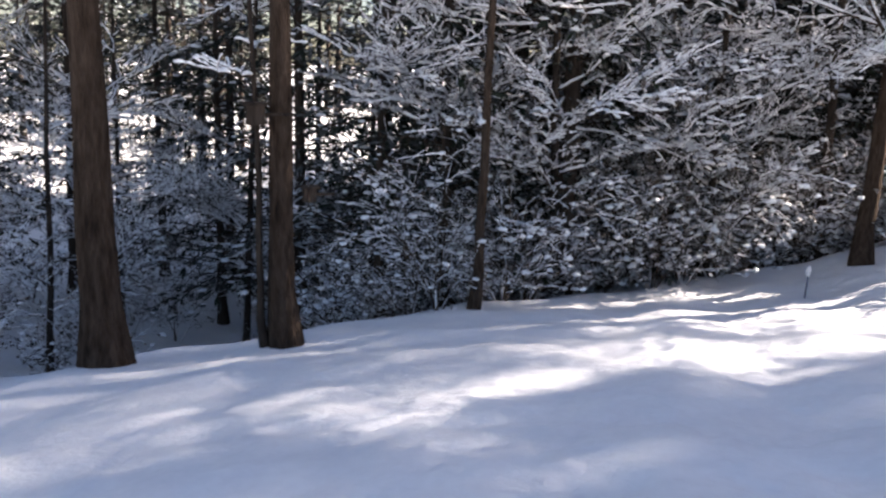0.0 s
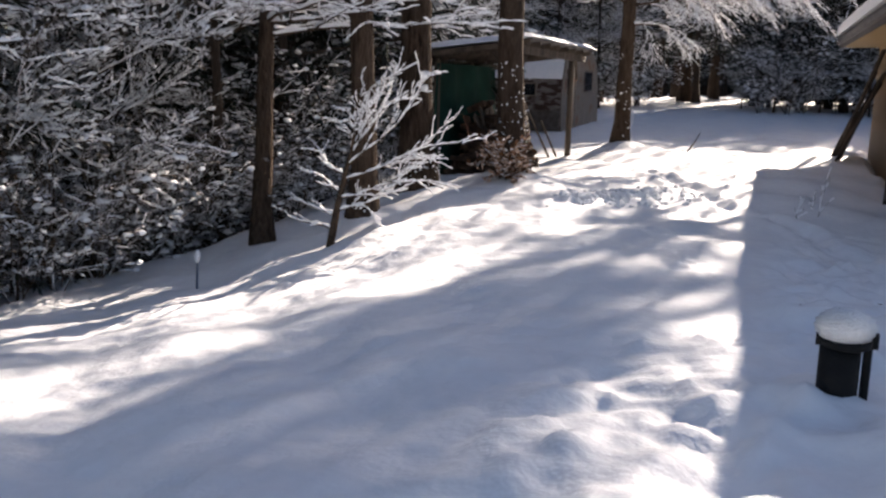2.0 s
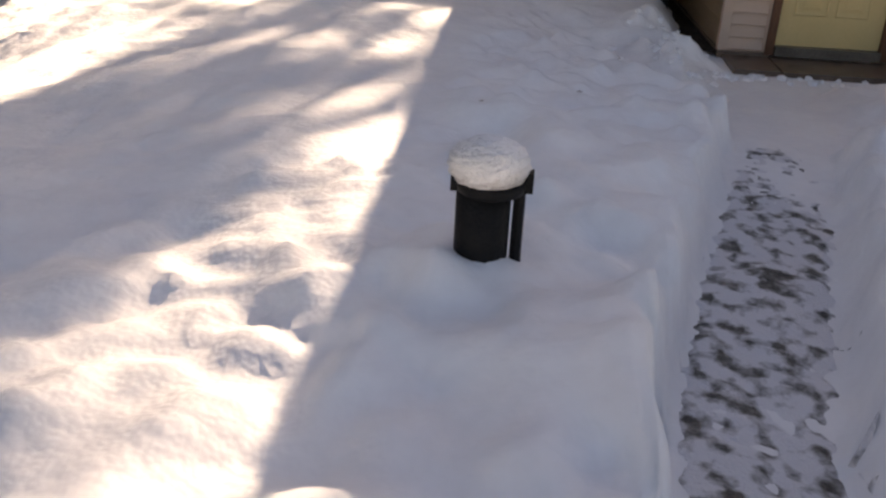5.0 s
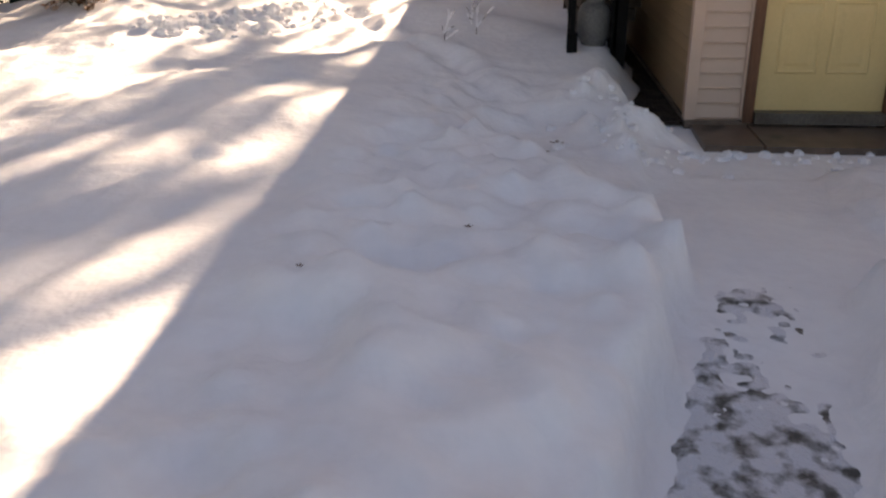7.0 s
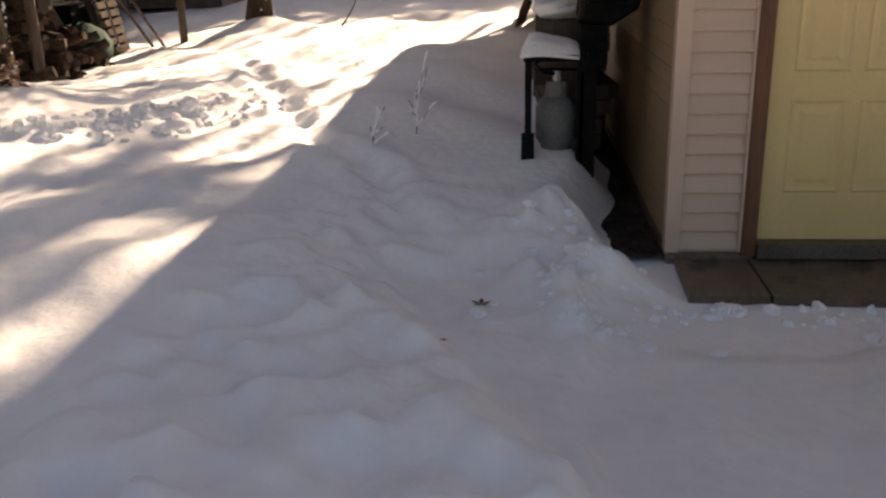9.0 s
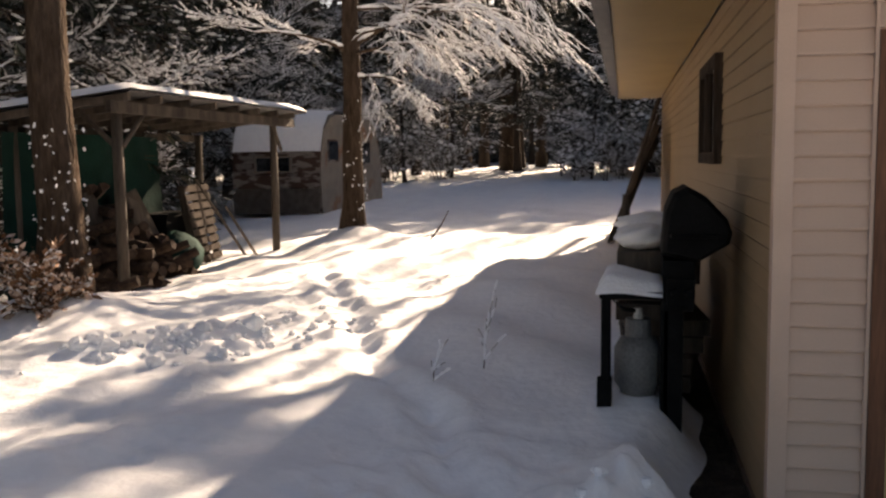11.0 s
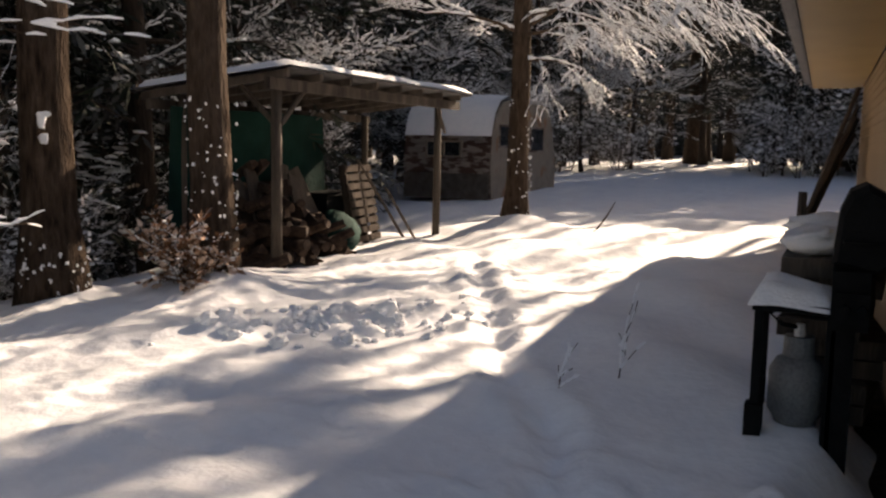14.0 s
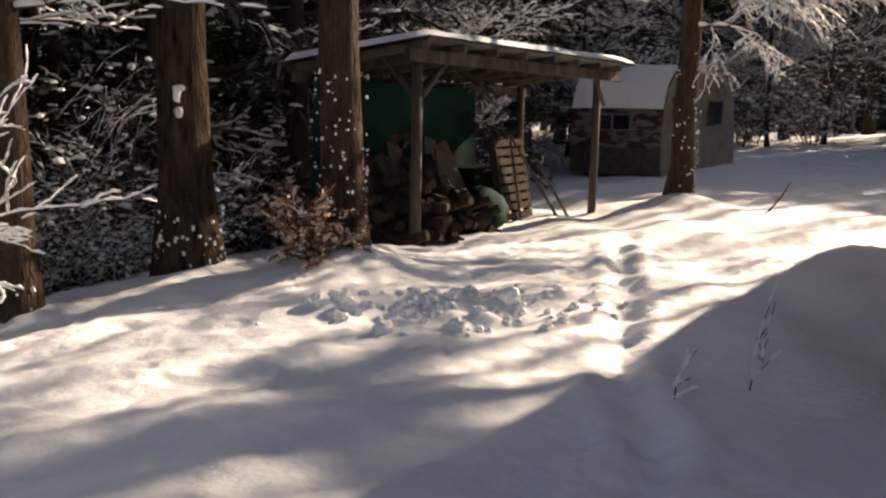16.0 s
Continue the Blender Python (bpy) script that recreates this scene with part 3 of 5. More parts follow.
for k in range(8):
    x = SX0 - 0.25 + k * 0.66
    part("rafter", sloped((x, SY0 - 0.3, 1.9), (x + 0.05, SY1 + 0.3, 1.98), 0.23), OLD_WOOD, shed)
tin = Shape()
n_rib = 70
for k in range(n_rib + 1):
    x = SX0 - 0.3 + k * (SX1 - SX0 + 0.62) / n_rib
    lift = 0.018 * (k % 2)
    for y, dz in ((SY0 - 0.36, 0), (SY1 + 0.4, -0.24)):
        for th in (0, 0.008):
            tin.v.append(Vector((x, y, 1.985 + lift + dz + th)))
for k in range(n_rib):
    a, b = 4 * k, 4 * k + 4
    tin.f += [(a, a + 2, b + 2, b), (a + 1, b + 1, b + 3, a + 3), (a, b, b + 1, a + 1), (a + 2, a + 3, b + 3, b + 2)]
part("roof", tin, GUTTER_DARK, shed, "corrugated tin roof")
snow_lid = Shape()
nx_, ny_ = 40, 16
for i in range(nx_ + 1):
    for j in range(ny_ + 1):
        u, v = i / nx_, j / ny_
        edge = min(u, 1 - u) * nx_ / 1.4
        edge2 = min(v, 1 - v) * ny_ / 1.4
        x, y = SX0 - 0.33 + u * (SX1 - SX0 + 0.68), SY0 - 0.39 + v * (SY1 - SY0 + 0.8)
        z = 2.015 - 0.24 * v
        h = 0.11 * min(1, edge, edge2) ** 0.5 + 0.02 * noise.noise(Vector((x * 1.6, y * 1.6, 3)))
        snow_lid.v.append(Vector((x, y, z + max(0.004, h))))
for i in range(nx_):
    for j in range(ny_):
        a = i * (ny_ + 1) + j
        snow_lid.f.append((a, a + ny_ + 1, a + ny_ + 2, a + 1))
part("roof_snow", snow_lid, SNOW_CAP, shed, "snow lying on the shed roof", True)
for x, d in ((SX0, 1), (SX1, -1)):
    part("brace", Shape().tube([(x + 0.02 * d, SY0 - 0.05, 1.42), (x + 0.52 * d, SY0 - 0.1, 1.9)], [0.03, 0.03], 6), OLD_WOOD, shed)
part("brace", Shape().tube([(SX0, SY0, 1.4), (SX0, SY0 + 0.5, 1.86)], [0.03, 0.03], 6), OLD_WOOD, shed)
tarp = Shape()
for i in range(25):
    for j in range(9):
        u, v = i / 24, j / 8
        tarp.v.append(Vector((SX0 - 0.25 + u * 3.3, SY1 - 0.12 + 0.05 * math.sin(9 * u + 2 * v) + 0.04 * math.sin(21 * u), 1.6 - v * 1.9 + 0.05 * math.sin(7 * u) * v)))
for i in range(24):
    for j in range(8):
        a = i * 9 + j
        tarp.f.append((a, a + 9, a + 10, a + 1))
single("tarp", tarp, TARP, "green tarpaulin hung across the back of the woodshed", "tarp", smooth=True)

# ---------------------------------------------------------------- trees
UP = Vector((0, 0, 1))


def trunk_shape(h, r0, r1, rng, n=10, lean=(0, 0), flare=0.35, wob=0.02, segs=9):
    pts, rad = [(0, 0, -0.35)], [r0 * (1 + flare * 1.1)]
    for k in range(segs + 1):
        t = k / segs
        z = h * t ** 1.3
        pts.append((lean[0] * t + rng.uniform(-wob, wob) * (t > 0), lean[1] * t + rng.uniform(-wob, wob) * (t > 0), z))
        rad.append((r0 + (r1 - r0) * t) * (1 + flare * math.exp(-z / 0.25)))
    return Shape().tube(pts, rad, n, wobble=0.05, rng=rng), pts


def fork(wood, snow, start, way, length, r, depth, rng, spread=0.7, lift=0.1, snow_on=0.75, n=4, droop=0.0, tips=None, bend=0.2, thick=1.0):
    """A limb with its side twigs; snow lies along the upper side."""
    pts, rad = [start], [r]
    p, w = start.copy(), way.copy()
    k_max = 4 if depth > 0 else 3
    for k in range(k_max):
        w = (w + Vector((rng.uniform(-1, 1), rng.uniform(-1, 1), rng.uniform(-1, 1))) * bend + UP * (lift - droop * k) * 0.4).normalized()
        p = p + w * length / k_max
        pts.append(p)
        rad.append(max(0.003, r * (1 - 0.8 * (k + 1) / k_max)))
    wood.tube(pts, rad, n, cap=False)
    if snow is not None:
        for k in range(k_max):
            if rng.random() < snow_on:
                a, b = pts[k], pts[k + 1]
                lying = 1 - abs((b - a).normalized().z)
                q = rad[k] * 0.9 + (0.006 + 0.012 * lying * rng.uniform(0.3, 1.3)) * thick
                off = UP * (rad[k] * 0.5 + q * 0.45)
                snow.tube([a + off * 0.6, (a + b) / 2 + off + UP * rng.uniform(0, 0.01), b + off * 0.4], [q * 0.5, q, q * 0.45], 4, cap=True)
    if tips is not None:
        tips.append((p, w))
    if depth > 0:
        for k in range(1, k_max + 1):
            for _ in range(rng.choice((1, 1, 2))):
                side = w.cross(UP)
                side = side.normalized() if side.length > 0.05 else Vector((1, 0, 0))
                d = (w + side * rng.choice((-1, 1)) * rng.uniform(0.4, 1.1) * spread * 1.3 + UP * rng.uniform(-0.25, 0.4) * spread).normalized()
                fork(wood, snow, pts[k], d, length * rng.uniform(0.4, 0.65), max(0.003, rad[k] * 0.62), depth - 1, rng, spread, lift, snow_on, 3, droop, tips, bend, thick)


def pine(seed, h, r, low, name="pine_tree", reach=1.9, tufts=16, dense=1.0, dead=6):
    """A tall conifer: bare dead limbs below, tiers of snowy boughs above."""
    rng = random.Random(seed)
    root = thing(name, "tall dark pine with snow-laden boughs, in the wood or added for shade", "tree", group="trees of the wood")
    tr, pts = trunk_shape(h, r, 0.03, rng, 8, (rng.uniform(-0.4, 0.4), rng.uniform(-0.4, 0.4)))
    part("trunk", tr, BARK_DARK, root, "dark furrowed trunk", True)
    limbs, crown, snow = Shape(), Shape(), Shape()

    def at(z):
        t = (max(z, 0) / h) ** (1 / 1.3)
        k = min(int(t * 9), 8)
        a, b = Vector(pts[k + 1]), Vector(pts[k + 2])
        return a.lerp(b, t * 9 - k)
    for k in range(dead):
        z = rng.uniform(0.8, low + 1.0)
        u = rng.uniform(0, 6.28)
        fork(limbs, snow, at(z), Vector((math.cos(u), math.sin(u), rng.uniform(-0.1, 0.2))), rng.uniform(0.6, 1.4), 0.018, 1, rng, 0.8, 0, 0.6, 3)
    z = low
    while z < h - 0.3:
        length = reach * (1 - (z - low) / (h - low)) ** 0.7 * rng.uniform(0.75, 1.15) + 0.25
        for _ in range(rng.choice((3, 4, 4))):
            u = rng.uniform(0, 6.28)
            w = Vector((math.cos(u), math.sin(u), rng.uniform(-0.15, 0.2))).normalized()
            a = at(z) + UP * rng.uniform(-0.15, 0.15)
            b = a + w * length * 0.6 + UP * 0.02
            c = a + w * length - UP * length * rng.uniform(0.1, 0.25)
            limbs.tube([a, b, c], [0.022, 0.014, 0.004], 3, cap=False)
            n = int(tufts * dense * length / 1.6) + 3
            for k in range(n):
                t = 0.2 + 0.8 * (k + rng.random()) / n
                p = a.lerp(b, t / 0.6) if t < 0.6 else b.lerp(c, (t - 0.6) / 0.4)
                side = w.cross(UP) * rng.uniform(-1, 1) * 0.33 * (1.15 - t * 0.6) * length * 0.6
                p = p + side + UP * rng.uniform(-0.06, 0.04)
                d = (w * 0.7 + side * 1.6 + Vector((rng.uniform(-0.5, 0.5), rng.uniform(-0.5, 0.5), rng.uniform(-0.7, 0.25)))).normalized()
                for q in range(3):
                    e = (d + Vector((rng.uniform(-0.6, 0.6), rng.uniform(-0.6, 0.6), rng.uniform(-0.5, 0.35)))).normalized()
                    crown.leaf(p, e, Vector((rng.uniform(-1, 1), rng.uniform(-1, 1), 1)).normalized(), rng.uniform(0.14, 0.28), rng.uniform(0.03, 0.06))
                if rng.random() < 0.2:
                    sz = rng.uniform(0.02, 0.07)
                    snow.blob(p + UP * 0.04 + d * 0.05, (sz * 1.4, sz, sz * 0.35), rng, 4, 2, 0.35)
        z += rng.uniform(0.32, 0.55)
    part("branchwork", limbs, BARK_DARK, root)
    part("crown", crown, NEEDLES, root, "dark green frosted needles")
    part("snow_load", snow, SNOW_CAP, root, "clots of snow on the boughs")
    return root


def hardwood(seed, h, r, name, label, lean=(0, 0), low=2.2, n_limb=9, reach=2.0, mat=None, depth=2, group="", sides=10, frost=0.0):
    """A leafless tree: a trunk and forking limbs with snow on them."""
    rng = random.Random(seed)
    root = thing(name, label, "tree", group=group)
    tr, pts = trunk_shape(h, r, r * 0.35, rng, sides, lean)
    part("trunk", tr, mat or BARK, root, "", True)
    limbs, snow, leaves = Shape(), Shape(), Shape()
    tips = []
    for k in range(n_limb):
        t = rng.uniform((low / h) ** (1 / 1.3), 1.0)
        i = min(int(t * 9), 8)
        a = Vector(pts[i + 1]).lerp(Vector(pts[i + 2]), t * 9 - i)
        u = rng.uniform(0, 6.28)
        fork(limbs, snow, a, Vector((math.cos(u), math.sin(u), rng.uniform(0.0, 0.5))).normalized(), reach * rng.uniform(0.6, 1.2), max(0.012, r * 0.22), depth, rng, 0.7, 0.12, 0.8, 4, 0.05, tips)
    for p, w in tips:
        if rng.random() < frost:
            for q in range(3):
                e = (w + Vector((rng.uniform(-1, 1), rng.uniform(-1, 1), rng.uniform(-1, 0.6)))).normalized()
                leaves.leaf(p, e, UP, rng.uniform(0.06, 0.12), 0.05)
    part("branchwork", limbs, TWIG, root)
    if snow.f:
        part("snow_load", snow, SNOW_CAP, root, "snow lying along the limbs")
    if leaves.f:
        part("foliage", leaves, FROST, root)
    return root


def brush(seed, h, stems, spread, name, label, depth=2, leafy=0.8, mat=None, group="snowy undergrowth", blobs=0.28, base_r=0.1):
    """A thicket of thin stems with snow on its twigs."""
    rng = random.Random(seed)
    root = thing(name, label, "shrub", group=group)
    wood, snow, leaves = Shape(), Shape(), Shape()
    tips = []
    for k in range(stems):
        u, q = rng.uniform(0, 6.28), rng.uniform(0, base_r)
        w = Vector((math.cos(u) * spread * rng.random(), math.sin(u) * spread * rng.random(), 1)).normalized()
        fork(wood, snow, Vector((math.cos(u) * q, math.sin(u) * q, -0.1)), w, h * rng.uniform(0.6, 1.0), rng.uniform(0.008, 0.016), depth, rng, 0.9, 0.0, 0.45, 3, 0.05, tips, 0.36, 0.5)
    for p, w in tips:
        if rng.random() < leafy:
            for q in range(4):
                e = (w + Vector((rng.uniform(-1, 1), rng.uniform(-1, 1), rng.uniform(-0.9, 0.7)))).normalized()
                leaves.leaf(p - w * rng.uniform(0, 0.15), e, Vector((rng.uniform(-1, 1), rng.uniform(-1, 1), 1)), rng.uniform(0.05, 0.12), rng.uniform(0.03, 0.06))
        if rng.random() < blobs:
            sz = rng.uniform(0.025, 0.06)
            snow.blob(p + UP * 0.01, (sz * 1.3, sz, sz * 0.6), rng, 5, 2, 0.35)
    part("branchwork", wood, TWIG, root)
    part("snow_load", snow, SNOW_CAP, root, "snow caught on the twigs")
    if leaves.f:
        part("foliage", leaves, mat or FROST, root)
    return root


def put(proto, x, y, turn, size=1.0, dz=0.0):
    ob = copy_thing(proto, pose(x, y, float(height(np.array([x]), np.array([y]), False)[0]) + dz, 0, 0, turn))
    ob.scale = (size, size, size)
    return ob


def lone(ob, x, y, turn=0.0, dz=0.0):
    ob.matrix_world = pose(x, y, spot(x, y) + dz, 0, 0, turn)
    return ob


# the trunks that stand at the edge of the lawn
lone(hardwood(21, 9, 0.19, "tree", "thick brown trunk at the edge of the snowy bank", (-0.12, 0.2), 3.5, 8, 1.8), 0.62, 7.66)
lone(hardwood(22, 9, 0.13, "tree", "slim dark trunk with a sunlit edge, leaning over the bank", (-0.2, 0.0), 3.2, 8, 1.6), 2.2, 7.25)
lone(hardwood(23, 7, 0.065, "tree", "thin crooked trunk at the edge of the undergrowth", (0.25, 0.1), 3.0, 6, 1.4, sides=8), 4.64, 7.45)
lone(hardwood(24, 8, 0.13, "tree", "leaning trunk with snowy low limbs at the top of the bank", (0.75, 0.2), 2.3, 10, 2.2), 10.35, 6.1)
lone(hardwood(25, 11, 0.17, "tree", "dark straight trunk behind the snow-covered sapling", (0.1, 0.1), 3.5, 8, 2.0), 10.75, 4.9)
lone(hardwood(26, 14, 0.25, "tree", "broad trunk with two patches of snow stuck to its bark", (0.1, 0.3), 4.5, 8, 2.4, sides=14), 12.35, 4.82)
lone(hardwood(27, 14, 0.21, "tree", "broad trunk speckled with snow beside the woodshed", (0.15, 0.2), 4.5, 8, 2.4, sides=14), 13.12, 3.72)
arching = lone(hardwood(28, 10, 0.19, "tree", "trunk with frosted limbs arching over the open snow", (0.0, -0.1), 1.9, 16, 2.3, depth=3, frost=0.3), 20.45, 3.4)
arch_rng = random.Random(91)
aw, asn = Shape(), Shape()
for z, w, l in ((3.3, (-0.15, -1, 0.05), 2.3), (3.7, (0.1, -1, 0.1), 2.6), (4.2, (-0.3, -1, 0.1), 2.6), (2.6, (-0.2, -1, -0.15), 1.3), (4.6, (0.2, -1, 0.2), 2.8), (3.0, (-0.5, -0.8, 0.0), 1.6)):
    fork(aw, asn, Vector((0, -0.05, z)), Vector(w).normalized(), l, 0.035, 3, arch_rng, 0.5, 0.0, 0.85, 4, 0.16, None, 0.16, 0.7)
part("branchwork", aw, TWIG, arching)
part("snow_load", asn, SNOW_CAP, arching, "snow along the drooping limbs")

lone(hardwood(30, 4.5, 0.04, "tree", "thin dead stem close beside a dark trunk", (-0.15, 0.0), 2.5, 4, 0.7, BARK_DARK, 1, sides=6), 2.02, 7.35)
for x, y, z, q in ((1.86, 7.18, 1.16, 1.0), (2.36, 7.1, 0.45, 0.75)):
    bird_box = thing("bird_box", "small dark wooden bird box fixed to a trunk", "bird box", pose(x, y, z, 0, 0, -20))
    part("box", Shape().box((-0.08 * q, -0.08 * q, 0), (0.08 * q, 0.08 * q, 0.17 * q)), BARK_DARK, bird_box)
    part("lid", Shape().prism([(-0.12 * q, -0.12 * q), (0.12 * q, -0.12 * q), (0.12 * q, 0.12 * q), (-0.12 * q, 0.12 * q)], 0.172 * q, 0.2 * q), BARK_DARK, bird_box)
    part("bracket", Shape().box((0.0, -0.02, 0.08 * q), (0.32 * q, 0.02, 0.11 * q)), BARK_DARK, bird_box)
protos = [pine(31, 11, 0.14, 1.6), pine(32, 13, 0.17, 2.4), pine(33, 9, 0.11, 0.8, reach=1.6), pine(34, 10, 0.13, 1.2, reach=2.2)]
brushes = [brush(41, 1.7, 7, 0.5, "undergrowth_bush", "tangled leafless bush with snow on its twigs"), brush(42, 1.2, 8, 0.7, "undergrowth_bush", "tangled leafless bush with snow on its twigs"),
           brush(43, 2.4, 6, 0.4, "undergrowth_bush", "tall leafless thicket hung with snow")]
frosty = [hardwood(81, 7, 0.07, "frosted_tree", "slender leafless tree with frost on every limb", (0.3, 0.2), 1.0, 15, 1.7, BARK_DARK, 3, "frosted trees", 6, 0.8),
          hardwood(82, 9, 0.09, "frosted_tree", "slender leafless tree with frost on every limb", (-0.3, 0.3), 1.4, 17, 2.0, BARK_DARK, 3, "frosted trees", 6, 0.8)]
wood_rng = random.Random(5)


def free(x, y, taken, gap):
    return all((x - a) ** 2 + (y - b) ** 2 > gap * gap for a, b in taken)


# woods: stretches of plan (x from, x to, y from, y to, how many, spacing, size)
taken = []
first_done = [False] * 4
for x0, x1, y0, y1, count, gap, lo, hi in ((5.2, 13, 8.6, 11, 13, 1.0, 0.8, 1.1), (5, 17, 11, 20, 22, 1.4, 0.8, 1.15), (-12, 6, 17, 26, 12, 1.6, 0.8, 1.1), (-16, 16, 26, 44, 30, 2.2, 0.9, 1.5), (13, 24, 7.8, 14, 24, 1.2, 1.0, 1.6),
                                            (22, 36, 10.5, 22, 26, 1.7, 1.3, 1.8), (37, 52, 8.5, 26, 34, 1.6, 1.1, 1.8), (43, 52, -12, 1.8, 26, 1.3, 0.4, 0.68), (72, 84, -30, 40, 64, 1.6, 1.05, 1.35), (34, 42, -12, -5, 7, 1.8, 0.4, 0.6)):
    tries = 0
    while count > 0 and tries < 2000:
        tries += 1
        x, y = wood_rng.uniform(x0, x1), wood_rng.uniform(y0, y1)
        if not free(x, y, taken, gap):
            continue
        taken.append((x, y))
        count -= 1
        k = wood_rng.randrange(4)
        size, turn = wood_rng.uniform(lo, hi), wood_rng.uniform(0, 360)
        if not first_done[k]:
            first_done[k] = True
            lone(protos[k], x, y, turn)
            protos[k].matrix_world = pose(x, y, float(height(np.array([x]), np.array([y]), False)[0]), 0, 0, turn)
        else:
            put(protos[k], x, y, turn, size)
b_taken = []
for x0, x1, y0, y1, count, gap, lo, hi in ((4.4, 13, 7.9, 10.2, 60, 0.36, 0.35, 0.85), (5, 14, 10, 16, 30, 0.8, 0.8, 1.3), (-3.5, -0.2, 8.6, 11, 9, 0.6, 0.5, 0.8), (-9, 6, 13, 20, 22, 0.9, 0.4, 0.9), (12.5, 15, 6.6, 9, 5, 0.6, 0.6, 0.9), (11.2, 13.5, 5.8, 6.6, 3, 0.5, 0.4, 0.6), (15, 30, 8.5, 13, 12, 0.9, 0.8, 1.2), (8, 13.2, 7.5, 9.5, 18, 0.4, 0.8, 1.25),
                                            (40, 43.5, 6.5, 18, 24, 0.7, 1.0, 1.8), (40.5, 44, -12, 1.4, 30, 0.7, 1.0, 1.9), (30, 36, -9, -3.5, 10, 0.9, 0.9, 1.5)):
    tries = 0
    while count > 0 and tries < 3000:
        tries += 1
        x, y = wood_rng.uniform(x0, x1), wood_rng.uniform(y0, y1)
        if not free(x, y, b_taken, gap):
            continue
        b_taken.append((x, y))
        count -= 1
        k = wood_rng.randrange(3)
        put(brushes[k], x, y, wood_rng.uniform(0, 360), wood_rng.uniform(lo, hi))
f_spots = [(9.3, 7.9), (11.3, 7.3), (7.0, 8.6), (10.4, 9.0), (8.3, 9.9), (5.9, 9.6), (19.8, 8.2), (24.5, 10.6), (30.5, 10.2), (33, 11.5), (37, 9), (40.5, 7.8), (42, 10),
           (41, 0.6), (42, -1.2), (40.5, -3.0), (42.5, -4.5), (40, -6.2), (44, 2.0), (43.5, 6.6), (1.5, 14), (-1.5, 16), (3.5, 17), (-4, 19), (0.5, 20), (4.5, 13.5)]
for k, (x, y) in enumerate(f_spots):
    if k < 2:
        lone(frosty[k], x, y, 50 * k)
    else:
        put(frosty[k % 2], x, y, 67 * k, wood_rng.uniform(0.75, 1.15) * (0.55 if x > 39 and y < 4 else 1))
for k, b_ in enumerate(brushes):
    b_.matrix_world = pose(6.2 + 1.4 * k, 8.3, spot(6.2 + 1.4 * k, 8.3), 0, 0, 40 * k)

lone(hardwood(29, 15, 0.32, "tree", "old thick trunk at the far edge of the field", (0.2, 0.1), 6, 8, 2.5, sides=8), 50.5, 5.2)
# pines that close the far side of the open snow, lower towards the field
tall = pine(35, 12, 0.17, 2.6, reach=3.0, tufts=22, dead=4)
edge_rng = random.Random(17)
first = True
for row in range(6):
    for col in range(11):
        x, y = 42.5 + 2.1 * row + edge_rng.uniform(-0.7, 0.7), -16.0 + 1.95 * col + 0.9 * (row % 2) + edge_rng.uniform(-0.6, 0.6)
        if 1.9 < y < 4.2 or (row < 2 and y > 0.5):
            continue
        # heights follow the sun's slope, so their shade covers only the field
        size = ((x - 22.8) * 0.501 - edge_rng.uniform(-0.9, 0.4)) / 12
        if first:
            tall.matrix_world = pose(x, y, spot(x, y))
            first = False
        else:
            put(tall, x, y, edge_rng.uniform(0, 360), size)


def shade_row(proto, places):
    for k, (x, y, size) in enumerate(places):
        if k == 0:
            proto.matrix_world = pose(x, y, spot(x, y) - 0.2)
            proto.scale = (size, size, size)
        else:
            put(proto, x, y, 100 * k, size)


# old high-crowned pines, far edge and behind house: unseen crowns, added to cast shade
shade_row(pine(36, 33, 0.26, 11.5, reach=3.4, tufts=20, dead=3), [(54.0 + 1.3 * (k % 3), -1.3 + 1.75 * k, 0.92 + 0.05 * (k % 3)) for k in range(9)] + [(58.5, -2.2 + 2.2 * k, 1.0) for k in range(8)])
shade_row(pine(37, 16.8, 0.13, 9.2, reach=0.65, tufts=44, dead=2), [(30.0, -3.25, 1.05), (31.6, -3.6, 1.1)])
shade_row(pine(47, 13, 0.12, 10.2, reach=1.1, tufts=32, dead=2), [(30.6, -4.85, 1.0)])
shade_row(pine(38, 19, 0.16, 10.6, reach=1.3, tufts=32, dead=2), [(30.0, -5.15, 1.05), (31.2, -5.3, 1.09)])
shade_row(pine(39, 20, 0.15, 11.9, reach=1.2, tufts=34, dead=2), [(30.3, -4.35, 1.05), (31.4, -4.12, 1.1), (32.4, -4.6, 1.13)])
shade_row(pine(40, 29, 0.24, 20.3, reach=2.2, tufts=28, dead=2), [(50.0, -5.1, 1.05), (51.0, -4.0, 1.05), (52.2, -4.7, 1.09)])
shade_row(pine(46, 28, 0.2, 21.8, reach=1.7, tufts=22, dead=2), [(50.0, -6.75, 1.05), (51.6, -6.9, 1.11)])
# the far wood, a ragged mass of trees beyond the field
far_rng = random.Random(70)


